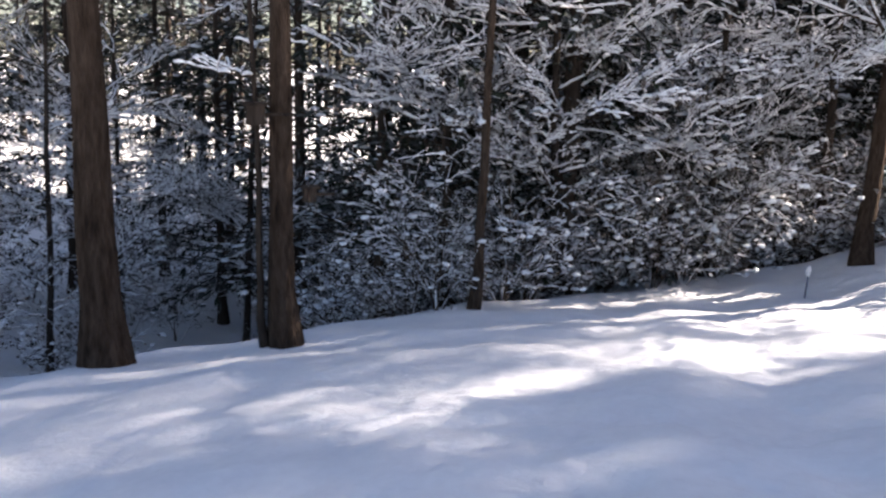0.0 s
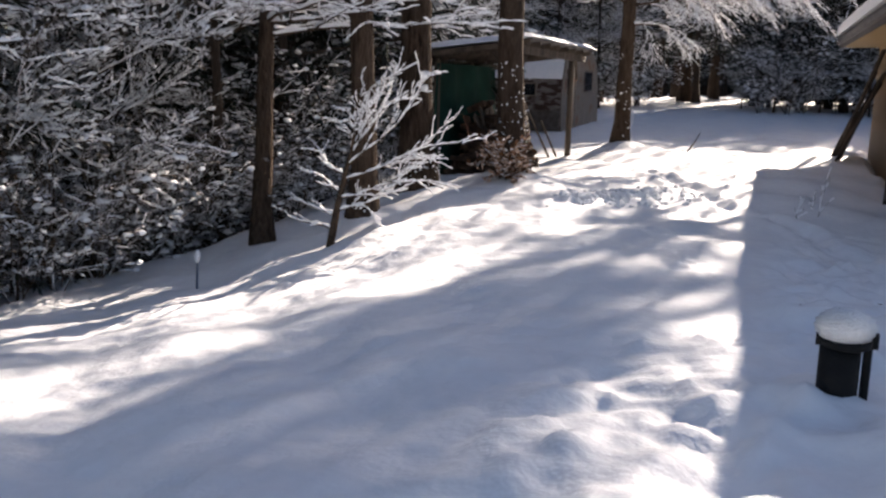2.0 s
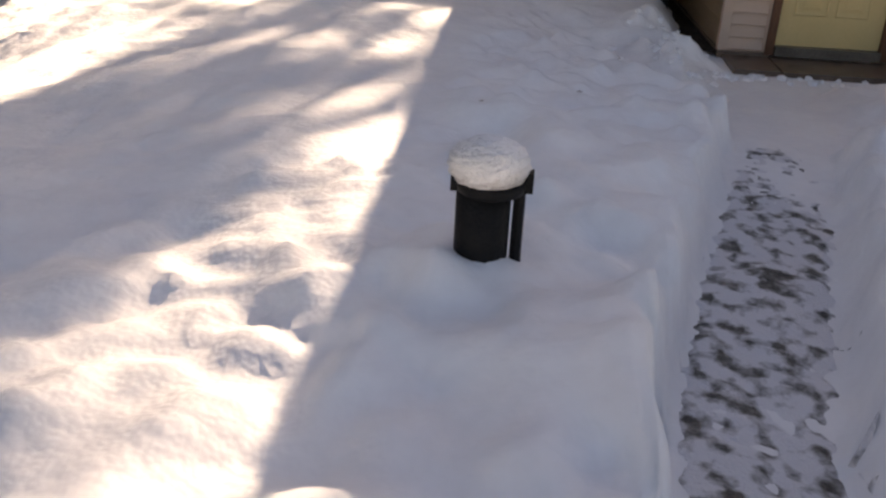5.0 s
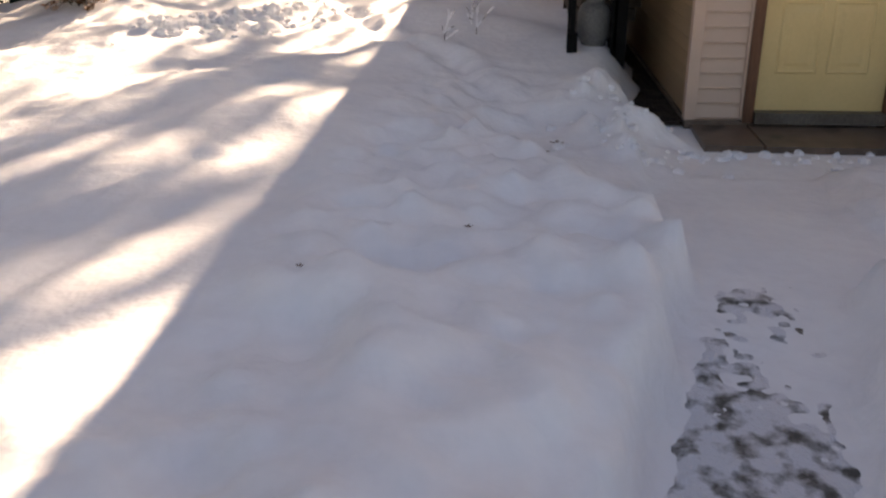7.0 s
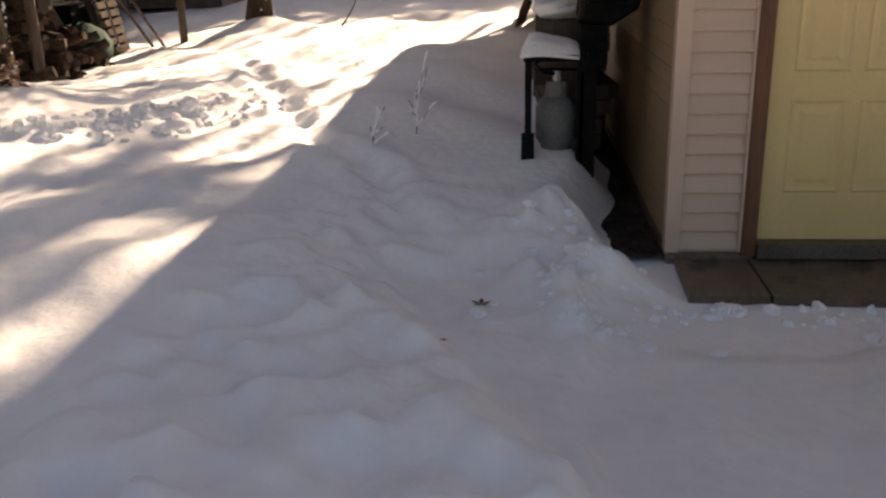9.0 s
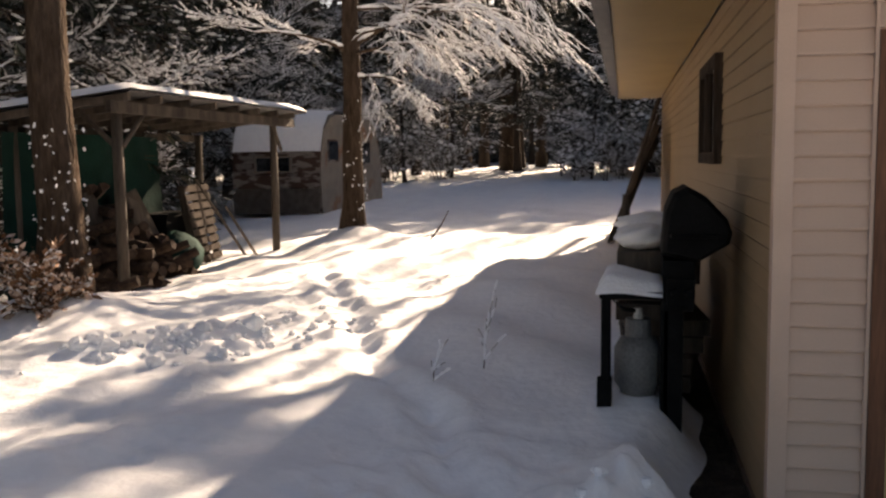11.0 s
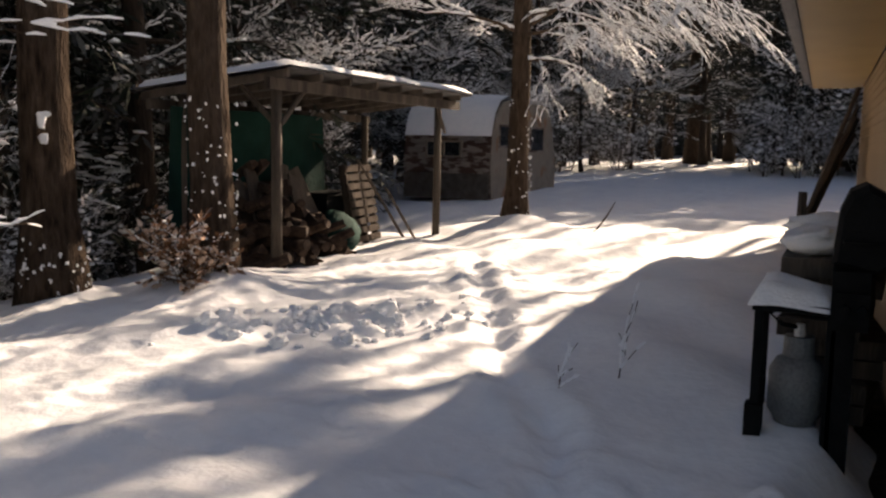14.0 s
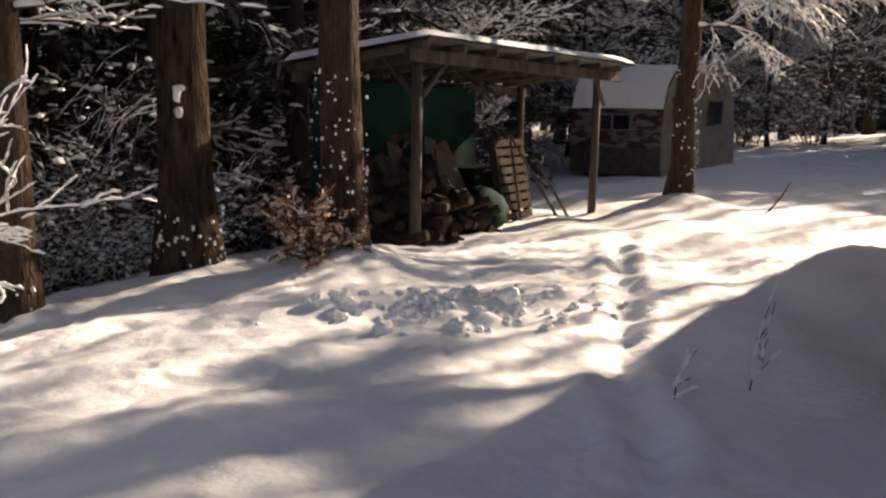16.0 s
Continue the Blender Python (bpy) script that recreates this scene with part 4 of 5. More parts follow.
def far_wood(name, spots, label, big=1.0):
    s = Shape()
    st = Shape()
    for x, y, h in spots:
        z0 = float(height(np.array([x]), np.array([y]), False)[0])
        st.tube([(x, y, z0 - 0.5), (x + 0.1, y, z0 + h * 0.5), (x, y, z0 + h)], [0.22, 0.14, 0.02], 5)
        for k in range(380):
            t = far_rng.random() ** 1.25
            u, q = far_rng.uniform(0, 6.28), (1 - t) ** 0.7 * 2.4 * far_rng.random() ** 0.6
            p = Vector((x + math.cos(u) * q, y + math.sin(u) * q, z0 + 0.4 + t * (h - 0.5)))
            w = Vector((math.cos(u), math.sin(u), far_rng.uniform(-0.6, 0.3))).normalized()
            s.leaf(p, w, Vector((far_rng.uniform(-1, 1), far_rng.uniform(-1, 1), 1)).normalized(), far_rng.uniform(0.5, 1.1) * big, far_rng.uniform(0.2, 0.45) * big)
    wood = thing(name, label, "wood", kind="stuff")
    part("branchwork", st, BARK_DARK, wood)
    part("foliage", s, NEEDLES, wood)


far_wood("far_wood", [(88 + far_rng.uniform(0, 14), -46 + 0.95 * k + far_rng.uniform(-0.5, 0.5), far_rng.uniform(14.5, 19.5)) for k in range(114)], "distant dark wood beyond the snowy field")
far_wood("far_wood", [(104 + far_rng.uniform(0, 20), -50 + 1.1 * k + far_rng.uniform(-0.5, 0.5), far_rng.uniform(17, 22.5)) for k in range(110)], "distant dark wood closing the view")
far_wood("far_wood", [(128 + far_rng.uniform(0, 10), -60 + 1.3 * k + far_rng.uniform(-0.5, 0.5), far_rng.uniform(22, 27)) for k in range(115)], "distant dark wood on rising ground", 2.6)
far_wood("far_wood", [(-26 + 1.7 * k + far_rng.uniform(-0.6, 0.6), 50 + far_rng.uniform(0, 9), far_rng.uniform(9, 14)) for k in range(34)], "distant grey wood across the valley")

# ---------------------------------------------------------------- snow on the near trunks
pr = random.Random(77)


def bark_snow(x, y, r, z0, z1, count, arc, size):
    """Specks of snow stuck to the bark, facing a range of directions (degrees from +x)."""
    s = Shape()
    for _ in range(count):
        u = radians(pr.uniform(*arc))
        z = z0 + (z1 - z0) * pr.random() ** 1.4
        q = pr.uniform(0.4, 1.0) * size * 0.7
        s.blob((x + math.cos(u) * r, y + math.sin(u) * r, z), (q, q, q * pr.uniform(0.8, 1.6)), pr, 5, 2, 0.35)
    return s


for (x, y, r, z0, z1, n, arc, size) in ((13.12, 3.72, 0.235, 0.0, 1.6, 110, (150, 330), 0.022), (12.35, 4.82, 0.3, -0.15, 0.4, 50, (150, 330), 0.03), (20.4, 3.35, 0.22, 0.0, 2.2, 60, (150, 330), 0.025), (10.75, 4.9, 0.2, -0.4, 0.0, 16, (150, 330), 0.03)):
    ob = single("bark_snow", bark_snow(x, y, r, z0, z1, n, arc, size), SNOW_CAP, "specks of snow stuck to a trunk's bark", "snow", kind="stuff")
patch = Shape()
for dx, dy, z, q in ((-0.215, -0.16, 1.36, (0.03, 0.05, 0.075)), (-0.2, -0.185, 1.41, (0.02, 0.06, 0.025)), (-0.22, -0.14, 1.40, (0.02, 0.03, 0.03))):
    patch.blob((12.35 + dx, 4.82 + dy + 0.02, z), q, pr, 7, 4, 0.2)
single("stuck_snow", patch, SNOW_CAP, "patch of wet snow stuck to a broad trunk", "snow", smooth=True)
single("stuck_snow", Shape().blob((12.135, 4.66, 1.2), (0.025, 0.06, 0.05), pr, 7, 4, 0.25), SNOW_CAP, "smaller patch of snow stuck below another on a broad trunk", "snow", smooth=True)

# ---------------------------------------------------------------- camper
camper = thing("camper", "old rusty travel trailer with rounded ends and snow on its roof", "camper", pose(26.5, 6.15, spot(27.5, 7.2), 0, 0, -2))
CW, CL = 2.35, 4.6
prof = [(0.12, 0.0), (CL, 0.0), (CL, 0.45), (CL - 0.12, 1.3), (CL - 0.45, 2.05), (CL - 0.95, 2.38), (1.1, 2.42), (0.62, 2.3), (0.28, 2.0), (0.08, 1.5), (0.0, 0.9), (0.02, 0.4)]
hull = Shape()
for y in (0.03, CW - 0.03):
    hull.v += [Vector((a, y, b)) for a, b in prof]
n = len(prof)
hull.f += [(k, (k + 1) % n, n + (k + 1) % n, n + k) for k in range(n)] + [tuple(range(n, 2 * n))]
part("body", hull, CAMPER_SKIN, camper)
side = Shape()
for y in (0.0, 0.03):
    side.v += [Vector((a, y, b)) for a, b in prof]
side.f += [tuple(range(n)), tuple(range(2 * n - 1, n - 1, -1))] + [(k, (k + 1) % n, n + (k + 1) % n, n + k) for k in range(n)]
part("side_panel", side, CAMPER_END, camper, "faded cream side with rust streaks")
for k in range(11):
    z = 0.95 + 0.085 * k
    x = 0.0 if z < 0.9 else 0.08 * max(0, (z - 0.9) / 0.6) + (max(0, z - 1.5)) * 0.4
    part("cladding_rib", Shape().tube([(x - 0.005, 0.05, z), (x - 0.005, CW - 0.05, z)], [0.014, 0.014], 5), CAMPER_SKIN, camper)
fr = Shape()
for lo, hi in (((0.75, 1.0), (1.7, 1.04)), ((0.75, 1.36), (1.7, 1.4)), ((0.75, 1.04), (0.79, 1.36)), ((1.66, 1.04), (1.7, 1.36)), ((1.2, 1.04), (1.24, 1.36))):
    fr.box((-0.06, lo[0], lo[1]), (0.1, hi[0], hi[1]))
cw = part("window", fr, CAMPER_END, camper, "pale aluminium window frame")
part("pane", Shape().box((-0.02, 0.79, 1.04), (0.09, 1.2, 1.36)), GLASS_DARK, cw)
part("pane", Shape().box((-0.02, 1.24, 1.04), (0.09, 1.66, 1.36)), GLASS_DARK, cw)
for x0, x1, z0, z1 in ((0.5, 1.1, 1.3, 1.75), (2.6, 3.5, 1.2, 1.75)):
    w2 = part("window", Shape().box((x0 - 0.05, -0.02, z0 - 0.05), (x1 + 0.05, 0.005, z1 + 0.05)), CAMPER_SKIN, camper)
    part("pane", Shape().box((x0, -0.026, z0), (x1, -0.0205, z1)), GLASS_DARK, w2)
part("door", Shape().box((1.5, -0.022, 0.15), (2.15, 0.004, 1.95)), CAMPER_END, camper, "faded camper door")
part("lower_panel", Shape().box((-0.03, 0.05, 0.02), (0.02, CW - 0.05, 0.62)), ALU, camper, "dull grey lower panel")
lid = Shape()
for y in (0.02, CW * 0.5, CW - 0.02):
    up = 0.14 if y == CW * 0.5 else 0.09
    for a, b in prof[3:10]:
        lid.v.append(Vector((a - 0.04 if a < 1 else a, y, b + up * min(1, max(0.12, (b - 1.4)) * 1.0))))
for k in range(6):
    for j in (0, 7):
        lid.f.append((j + k, j + k + 1, j + 8 + k, j + 7 + k))
part("roof_snow", lid, SNOW_CAP, camper, "snow lying on the rounded roof", True)

# ---------------------------------------------------------------- what lies in the woodshed
fw = random.Random(8)


def log_shape(length, r, quarter):
    s = Shape()
    if quarter:
        s.prism([(0, 0), (r * 1.5, 0.1 * r), (r * 1.25, r * 0.9), (0.5 * r, r * 1.3)], 0, length)
    else:
        s.tube([(0, 0, 0), (0.01, 0, length / 2), (0, 0, length)], [r, r * 0.95, r * 0.97], 7)
    return s


log_meshes = [log_shape(0.42, fw.uniform(0.06, 0.09), k % 2).mesh("log", FIREWOOD) for k in range(6)]
pile = thing("firewood_pile", "heap of dark split firewood under the woodshed roof", "firewood", pose(15.6, 4.95, spot(15.6, 4.95)))
for k in range(150):
    u = fw.uniform(-1, 1)
    top = 0.95 * (1 - abs(u) ** 1.6) + 0.1
    v = fw.uniform(-0.55, 0.35)
    lift = max(0.0, top * fw.random() * (1 - max(0, -v - 0.1) * 1.3))
    ob = new("log", log_meshes[k % 6])
    ob.parent = pile
    ob.matrix_local = pose(u * 0.95, v, lift, 90 + fw.uniform(-25, 25), fw.uniform(-30, 30), fw.uniform(-40, 40))


def leaning(name, label, x, y, z, size, rx, ry, rz, mat):
    b = Shape().box((-size[0] / 2, -size[1] / 2, 0), (size[0] / 2, size[1] / 2, size[2]))
    return single(name, b, mat, label, "board", pose(x, y, z, rx, ry, rz), "boards in the woodshed")


for x, y, w, h, rx, ry, rz in ((15.75, 4.5, 0.14, 1.25, -24, -30, 5), (15.95, 4.42, 0.1, 1.05, -30, -38, -6), (15.3, 4.6, 0.3, 1.15, -16, 8, 10), (16.45, 4.75, 0.5, 1.1, -20, 16, 4), (17.0, 4.85, 0.3, 1.2, -15, -20, -8), (16.1, 4.9, 0.24, 1.3, -12, 14, 0)):
    leaning("leaning_board", "weathered grey board leaning in the woodshed", x, y, spot(x, y) - 0.03, (w, 0.03, h), rx, ry, rz, OLD_WOOD)
leaning("plywood_sheet", "dark brown sheet of plywood leaning in the woodshed", 15.35, 4.85, spot(15.3, 4.8) - 0.02, (0.8, 0.018, 1.0), -18, 3, 12, TRIM_BROWN)
pallet = thing("pallet", "dark wooden pallet standing on edge in the woodshed", "pallet", pose(17.9, 4.75, spot(17.9, 4.75) + 0.0, -10, 0, 8))
for k in range(9):
    part("slat", Shape().box((-0.5, -0.06, 0.03 + k * 0.125), (0.5, -0.04, 0.12 + k * 0.125)), BARK_DARK, pallet)
for x in (-0.48, 0.0, 0.42):
    part("bearer", Shape().box((x, -0.039, 0.0), (x + 0.06, 0.05, 1.14)), BARK_DARK, pallet)
bundle = Shape().blob((0, 0, 0.22), (0.42, 0.3, 0.34), random.Random(4), 10, 6, 0.12)
single("folded_tarp", bundle, TARP, "crumpled green tarpaulin lying in the woodshed", "tarp", pose(16.95, 4.7, spot(16.95, 4.7) - 0.05), smooth=True)
crate = Shape().box((-0.45, -0.3, 0), (0.45, 0.3, 0.75)).box((-0.48, -0.33, 0.75), (0.48, 0.33, 0.79))
single("crate", crate, BLACK_METAL, "black storage box in the woodshed", "box", pose(17.6, 5.25, spot(17.6, 5.25)))
for x0, y0, x1, y1, z1 in ((18.6, 4.5, 17.9, 4.9, 1.0), (18.7, 4.35, 18.2, 4.6, 0.6)):
    single("pole", Shape().tube([(x0, y0, spot(x0, y0)), (x1, y1, z1)], [0.025, 0.02], 6), OLD_WOOD, "thin pole leaning beside the pallet", "pole")
bp = Shape()
fork(bp, None, Vector((17.0, 5.6, 1.35)), Vector((1, -0.1, -0.12)), 1.5, 0.02, 1, random.Random(6), 0.5, 0, 0, 4)
single("bare_branch", bp, TWIG, "bare branch reaching across the back of the woodshed", "branch")

# ---------------------------------------------------------------- grill and lumber by the wall
GX = 11.2
gz = spot(11.2, -1.3)
grill = thing("gas_grill", "black gas grill with a snowy side shelf by the wall", "grill", pose(0, 0, 0))
hood_prof = [(-1.45, 0.72), (-1.47, 0.95), (-1.51, 1.05), (-1.58, 1.085), (-1.68, 1.03), (-1.79, 0.91), (-1.815, 0.84), (-1.80, 0.78), (-1.64, 0.68)]
hood = Shape()
for x, q in ((GX - 0.27, 0.86), (GX - 0.22, 1.0), (GX + 0.3, 1.0), (GX + 0.35, 0.86)):
    hood.v += [Vector((x, -1.63 + (a + 1.63) * q, 0.86 + (b - 0.86) * q)) for a, b in hood_prof]
m_ = len(hood_prof)
for j in range(3):
    hood.f += [(j * m_ + k, j * m_ + (k + 1) % m_, (j + 1) * m_ + (k + 1) % m_, (j + 1) * m_ + k) for k in range(m_)]
hood.f += [tuple(range(m_))[::-1], tuple(range(3 * m_, 4 * m_))]
part("hood", hood, BLACK_METAL, grill, "rounded black lid")
part("handle", Shape().tube([(GX - 0.3, -1.5, 0.83), (GX - 0.34, -1.5, 0.83), (GX - 0.34, -1.74, 0.83), (GX - 0.3, -1.74, 0.83)], [0.012] * 4, 6), BLACK_METAL, grill)
part("firebox", Shape().prism([(GX - 0.26, -1.62), (GX + 0.34, -1.66), (GX + 0.34, -1.46), (GX - 0.26, -1.46)], 0.42, 0.69), BLACK_METAL, grill)
part("cabinet", Shape().box((GX - 0.2, -1.57, -0.3), (GX + 0.3, -1.47, 0.418)), BLACK_METAL, grill, "black lower cabinet")
part("control_panel", Shape().box((GX - 0.32, -1.62, 0.46), (GX - 0.262, -1.48, 0.6)), BLACK_METAL, grill)
for y in (-1.59, -1.52):
    part("knob", Shape().tube([(GX - 0.32, y, 0.53), (GX - 0.355, y, 0.53)], [0.024, 0.02], 10), BLACK_METAL, grill)
part("side_shelf", Shape().box((GX - 0.22, -1.455, 0.475), (GX + 0.28, -1.12, 0.515)), BLACK_METAL, grill)
cap2 = Shape()
for i in range(13):
    for j in range(9):
        u, v = i / 12, j / 8
        e = min(u, 1 - u, v, 1 - v) * 5
        cap2.v.append(Vector((GX - 0.235 + 0.53 * u, -1.1 - 0.4 * v, 0.517 + 0.1 * min(1, e) ** 0.5 * (1.1 - 0.6 * v) + 0.01 * math.sin(9 * u + 5 * v) - (0.02 if e < 0.01 else 0))))
for i in range(12):
    for j in range(8):
        a = i * 9 + j
        cap2.f.append((a, a + 1, a + 10, a + 9))
part("shelf_snow", cap2, SNOW_CAP, grill, "rounded snow on the side shelf", True)
for x, y in ((GX - 0.18, -1.15), (GX + 0.24, -1.15), (GX - 0.18, -1.47)):
    part("leg", Shape().box((x - 0.02, y - 0.02, -0.32), (x + 0.02, y + 0.02, 0.474)), BLACK_METAL, grill)
part("rail", Shape().box((GX - 0.16, -1.165, 0.02), (GX + 0.22, -1.135, 0.06)), BLACK_METAL, grill)
part("foot", Shape().box((GX - 0.235, -1.19, -0.2), (GX - 0.13, -1.11, 0.02)), BLACK_METAL, grill)
tank = thing("propane_tank", "propane tank coloured darker for the shade under the grill shelf", "tank", pose(GX, -1.33, spot(GX, -1.33) - 0.02))
part("body", Shape().tube([(0, 0, 0), (0, 0, 0.03), (0, 0, 0.08), (0, 0, 0.27), (0, 0, 0.33), (0, 0, 0.36)], [0.1, 0.1, 0.135, 0.135, 0.1, 0.03], 18), TANK_SHADED, tank, "", True)
part("collar", Shape().tube([(0, 0, 0.34), (0, 0, 0.44)], [0.075, 0.07], 14), TANK_SHADED, tank)
part("valve", Shape().tube([(0, 0, 0.44), (0, 0, 0.5)], [0.03, 0.022], 8), STEEL, tank, "steel valve")
part("hose", Shape().tube([(0, 0, 0.48), (-0.05, 0.08, 0.5), (-0.05, 0.14, 0.55), (0.0, 0.05, 0.6)], [0.012] * 4, 6), BLACK_METAL, tank, "black gas hose")
lum = random.Random(9)
stack = thing("lumber_stack", "stack of old boards and boxes buried in snow by the wall", "lumber", pose(12.45, -1.45, 0))
for k in range(8):
    z = -0.25 + k * 0.115
    part("plank", Shape().box((-0.5 - lum.uniform(0, 0.25), -0.32 + lum.uniform(0, 0.14), z), (0.6 + lum.uniform(0, 0.3), 0.3 - lum.uniform(0, 0.12), z + 0.1), pose(0, 0, 0, 0, 0, lum.uniform(-6, 6))), OLD_WOOD, stack)
for k, (x, y, z, q) in enumerate(((-0.35, 0.1, 0.72, (0.32, 0.2, 0.09)), (0.1, 0.05, 0.76, (0.35, 0.26, 0.1)), (0.5, 0.0, 0.72, (0.3, 0.24, 0.09)), (-0.4, -0.1, 0.7, (0.22, 0.12, 0.08)))):
    part("snow_mound", Shape().blob((x, y, z), q, lum, 12, 5, 0.1), SNOW_CAP, stack, "snow heaped on the boards", True)
for k in range(9):
    x = 19.2 + 0.24 * k
    yb, yt, zt = -0.85 - 0.05 * (k % 3), -1.52 - lum.uniform(0, 0.08), lum.uniform(1.5, 2.16)
    z0 = spot(x, yb) - 0.05
    dy, dz = yt - yb, zt - z0
    w = lum.uniform(0.06, 0.13)
    single("leaning_plank", Shape().box((-w, -0.02, 0), (w, 0.02, math.hypot(dy, dz) - 0.04)), BARK_DARK, "dark plank leaning against the house wall", "plank", pose(x, yb, z0, -math.degrees(math.atan2(dy, dz)), lum.uniform(-4, 4), lum.uniform(-10, 10)), "planks leaning on the wall")
single("pole", Shape().tube([(13.3, -1.2, spot(13.3, -1.2) - 0.1), (13.32, -1.22, 0.95)], [0.035, 0.03], 8), BARK_DARK, "dark upright pole beside the lumber stack", "pole")

# ---------------------------------------------------------------- soil strip, path, small things
# bare soil; its near-black colour also stands in for shade by the wall
soil = Shape()
for k in range(60):
    x = HX + 0.01 + (HF - HX) * k / 59
    y = HY + 0.021 * (x - HX)
    soil.v += [Vector((x, y + 0.002, -0.41)), Vector((x, y + 0.27 + 0.05 * math.sin(3 * k), -0.43))]
for k in range(59):
    soil.f.append((2 * k, 2 * k + 2, 2 * k + 3, 2 * k + 1))
single("soil_strip", soil, BARK_DARK, "bare soil along the foot of the house wall, dark also for shade", "soil", kind="structure")

way_u = np.linspace(1.5, 7.2, 400)
way_v = np.linspace(-0.26, 0.26, 45)
WU, WV = np.meshgrid(way_u, way_v, indexing="ij")
WX, WY = WU + 0.25 * WV, np.where(WU < 4.1, -0.98 + 0.04 * (4.1 - WU) * 0.7, -0.98 - 0.258 * (WU - 4.1)) + WV
fade = smooth_step(0.16, 0.26, np.abs(WV)) * 0.02 + smooth_step(5.4, 7.2, WU) * 0.016
WZ = height(WX, WY) + 0.009 * value_noise(WX, WY, 0.3, 11) + 0.006 * value_noise(WX, WY, 0.08, 12) + 0.006 * value_noise(WX, WY, 0.035, 13) + 0.008 - fade
way_s = Shape()
way_s.v = [Vector(p) for p in np.stack([WX, WY, WZ], 2).reshape(-1, 3).tolist()]
for k in range(399):
    for j in range(44):
        a = k * 45 + j
        way_s.f.append((a, a + 45, a + 46, a + 1))
single("path", way_s, PAVING, "shovelled path with dark paving showing through trodden snow", "path", kind="structure")

PX, PY = 4.45, -0.227
pipe = thing("standpipe", "short black pipe with a flanged rim standing in the snow", "pipe", pose(PX, PY, 0.0))
part("barrel", Shape().tube([(0, 0.018, -0.05), (0, 0.018, 0.3), (0, 0.018, 0.3)], [0.078, 0.078, 0.06], 24), BLACK_PIPE, pipe, "", True)
part("rim", Shape().tube([(0, 0, 0.296), (0, 0, 0.305), (0, 0, 0.325), (0, 0, 0.333)], [0.075, 0.094, 0.098, 0.092], 24), BLACK_PIPE, pipe, "", True)
part("rod", Shape().tube([(0.01, -0.083, -0.02), (0.01, -0.083, 0.3)], [0.017, 0.017], 8), BLACK_PIPE, pipe, "thin black rod beside the barrel")
part("lug", Shape().box((0.0, -0.118, 0.3), (0.04, -0.09, 0.36)), BLACK_PIPE, pipe)
part("lug", Shape().box((-0.02, 0.09, 0.3), (0.02, 0.112, 0.35)), BLACK_PIPE, pipe)
capr = random.Random(15)
cap3 = Shape().blob((0, 0.008, 0.38), (0.112, 0.118, 0.078), capr, 22, 11, 0.035)
part("snow_cap", cap3, SNOW_CAP, pipe, "rounded cap of snow", True)

stake = thing("driveway_marker", "thin blue-grey marker stake with a white cap of snow", "stake", pose(8.45, 5.72, spot(8.45, 5.72), 0, 3, 0))
part("rod", Shape().tube([(0, 0, -0.2), (0, 0, 0.3)], [0.013, 0.012], 8), STAKE_BLUE, stake)
part("cap", Shape().blob((0, 0, 0.36), (0.035, 0.035, 0.07), random.Random(2), 9, 5, 0.08), REFLECTOR, stake, "white snowy cap", True)

sr = random.Random(52)
shrub = thing("sapling", "bare sapling thickly coated in snow, spreading over the lawn", "shrub", pose(9.65, 4.8, spot(9.65, 4.8), 0, 0, 0))
sw, ss = Shape(), Shape()
part("stem", Shape().tube([(0, 0, -0.1), (0.1, -0.05, 0.4), (0.22, -0.12, 0.9), (0.3, -0.2, 1.3)], [0.05, 0.042, 0.03, 0.015], 8), TWIG, shrub, "", True)
for z, w, l in ((0.75, (0.35, -0.95, 0.25), 1.7), (0.55, (0.3, -0.9, 0.1), 1.5), (0.9, (0.4, -0.8, 0.45), 1.75), (1.1, (0.3, -0.6, 0.8), 1.2), (1.25, (0.1, 0.1, 1), 1.0), (0.8, (0.0, 0.7, 0.7), 0.9), (0.6, (-0.2, 0.8, 0.5), 0.8), (0.35, (0.1, 0.8, 0.3), 0.9), (0.2, (0.3, 0.7, 0.05), 0.9), (1.0, (0.5, -0.5, 0.7), 1.5), (0.4, (0.6, -0.7, 0.0), 1.2), (1.1, (-0.4, -0.3, 0.8), 0.9)):
    p0 = Vector((0.22 * z / 0.9, -0.12 * z / 0.9, z))
    fork(sw, ss, p0, Vector((w[0] - 0.3, w[1], w[2])).normalized(), l * 0.58, 0.017, 2 if w[1] < 0 else 1, sr, 0.6, 0.06, 0.95, 5, 0, None, 0.32, 0.75)
part("branchwork", sw, TWIG, shrub)
part("snow_load", ss, SNOW_CAP, shrub, "thick snow along every twig")

bush = brush(61, 0.52, 11, 0.8, "dry_bush", "small reddish-brown bush with dead leaves and snow", 2, 0.95, DRY_LEAVES, "", 0.0, 0.15)
bush.matrix_world = pose(12.72, 3.62, spot(12.72, 3.62) + 0.08)
tw = random.Random(33)
for x, y, h in ((11.6, -0.36, 0.42), (11.2, -0.13, 0.22), (12.0, -0.3, 0.2)):
    st, sn = Shape(), Shape()
    fork(st, sn, Vector((0, 0, -0.05)), Vector((0.1, -0.15, 1)).normalized(), h, 0.006, 1, tw, 0.5, 0, 0.5, 4)
    t_ = thing("weed_stalk", "dead weed stalk poking out of the snow", "weed", pose(x, y, spot(x, y)), "weed stalks")
    part("stalk", st, TWIG, t_)
    if sn.f:
        part("snow_load", sn, SNOW_CAP, t_)
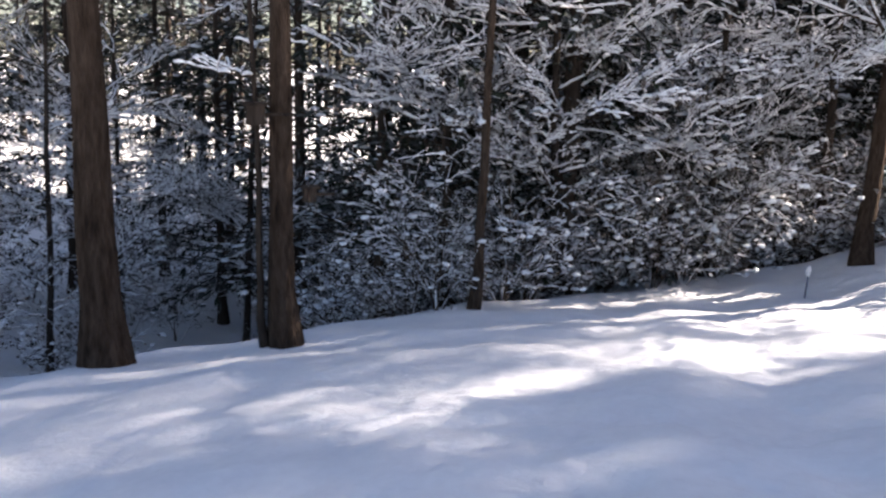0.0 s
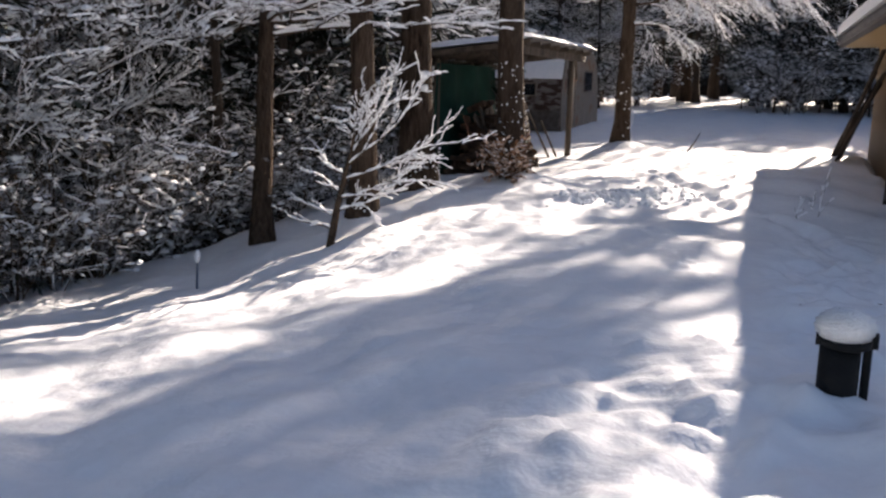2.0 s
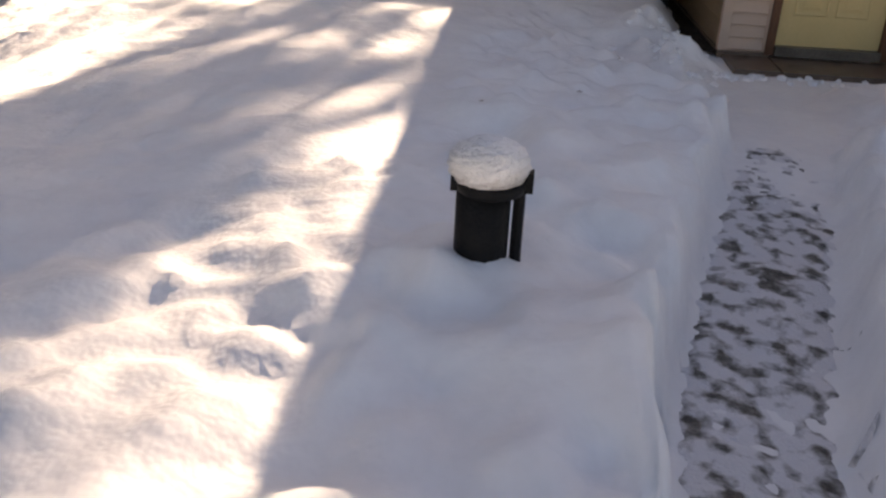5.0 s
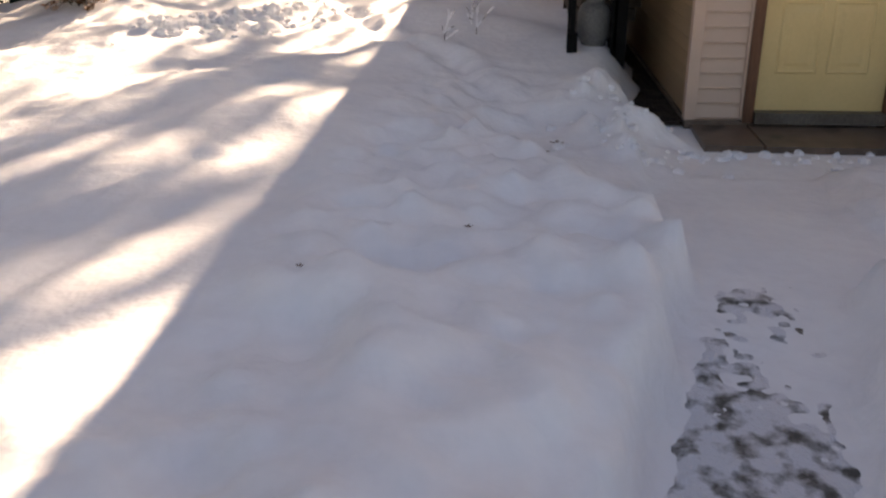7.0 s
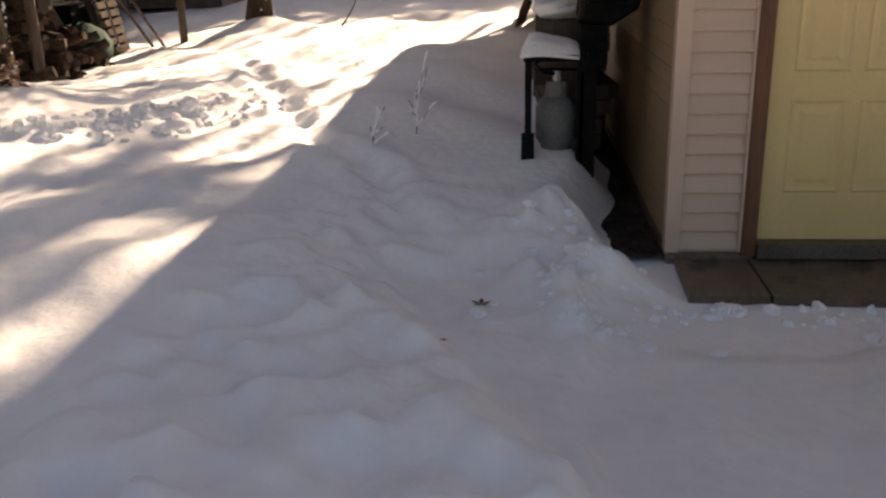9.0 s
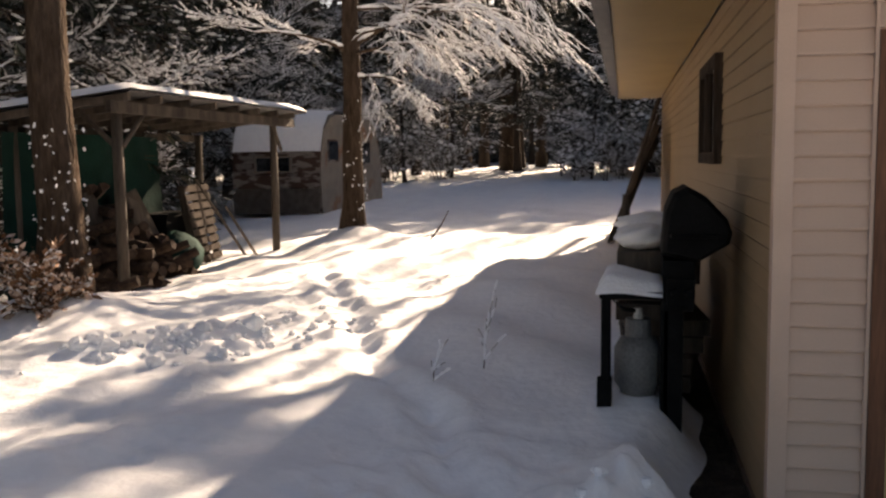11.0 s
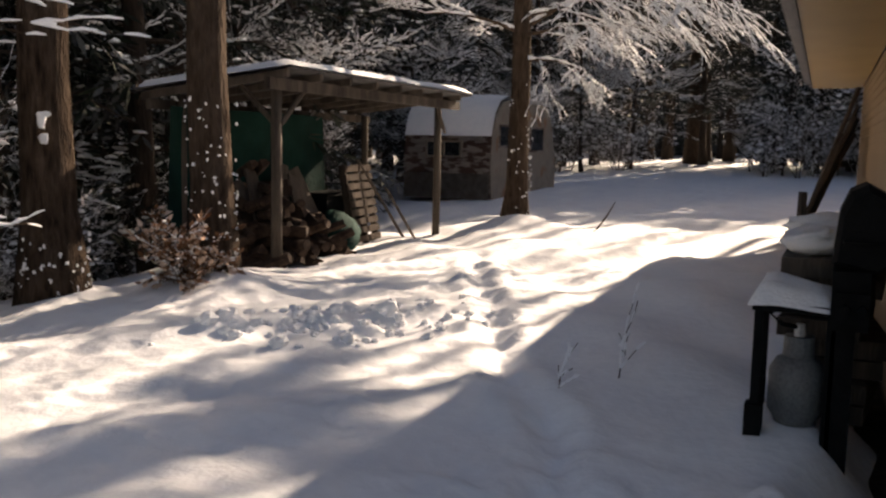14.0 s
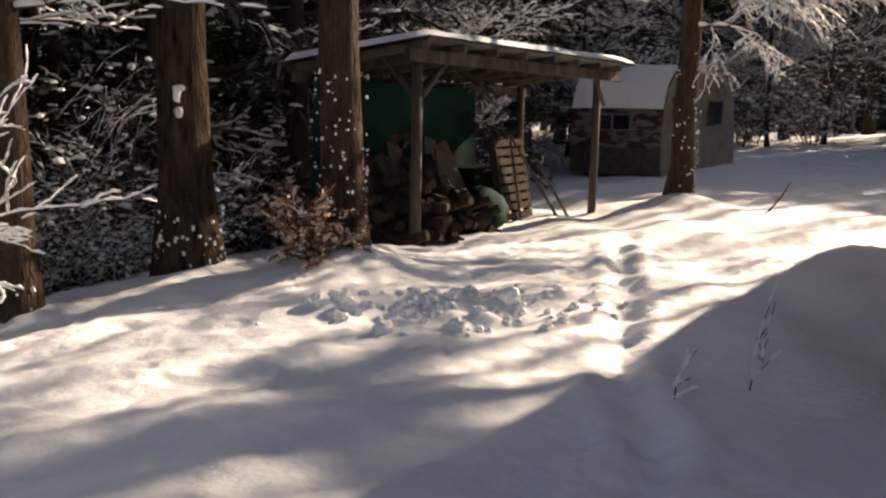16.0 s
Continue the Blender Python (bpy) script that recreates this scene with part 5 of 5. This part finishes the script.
single("stick", Shape().tube([(19.95, 1.95, spot(19.95, 1.95) - 0.05), (20.1, 1.8, 0.2), (20.2, 1.7, 0.42)], [0.015, 0.012, 0.006], 6), TWIG, "thin stick standing slantwise in the snow", "stick")

clod_rng = random.Random(44)
for k in range(150):
    t = clod_rng.random()
    x, y = 11.6 + 1.3 * t + clod_rng.gauss(0, 0.35), 2.4 - 1.0 * t + clod_rng.gauss(0, 0.26)
    q = clod_rng.uniform(0.015, 0.05) * (2.1 if k < 12 else 1)
    single("snow_clod", Shape().blob((0, 0, 0), (q, q * clod_rng.uniform(0.7, 1.2), q * 0.75), clod_rng, 7, 4, 0.22), SNOW_CAP, "clod of thrown snow lying on the lawn", "snow clod", pose(x, y, spot(x, y) + q * 0.2, 0, 0, clod_rng.uniform(0, 360)), "snow clods")
for k in range(110):
    if k < 60:
        x, y = 8.7 + clod_rng.random() * 1.3, -1.45 + clod_rng.gauss(0, 0.2)
    else:
        x, y = 9.42 - abs(clod_rng.gauss(0, 0.16)), clod_rng.uniform(-3.6, -1.7)
    q = clod_rng.uniform(0.01, 0.045)
    single("snow_clod", Shape().blob((0, 0, 0), (q, q, q * 0.75), clod_rng, 6, 3, 0.25), SNOW_CAP, "crumbled clod of shovelled snow by the doorstep", "snow clod", pose(x, y, spot(x, y) + q * 0.1, 0, 0, 40 * k), "snow clods")
for x, y, q in ((8.97, -0.98, 0.05), (6.75, -0.58, 0.02), (6.2, -0.1, 0.015), (8.2, -0.9, 0.015)):
    lf = Shape()
    for a in range(5):
        u = a * 1.25
        lf.leaf(Vector((0, 0, 0.012)), Vector((math.cos(u), math.sin(u), 0.25)).normalized(), UP, q, q * 0.5)
    single("dead_leaf", lf, LEAF_BROWN, "curled dead leaf lying on the snow", "leaf", pose(x, y, spot(x, y)))
lump_rng = random.Random(58)
lump = thing("covered_bundle", "low black bundle half buried in snow beside the door", "bundle", pose(9.68, -3.52, -0.42))
part("bundle", Shape().blob((0, 0, 0.12), (0.15, 0.17, 0.17), lump_rng, 12, 6, 0.14), BLACK_METAL, lump, "", True)
part("snow_cap", Shape().blob((-0.02, -0.03, 0.27), (0.13, 0.15, 0.07), lump_rng, 12, 6, 0.12), SNOW_CAP, lump, "uneven cap of snow", True)
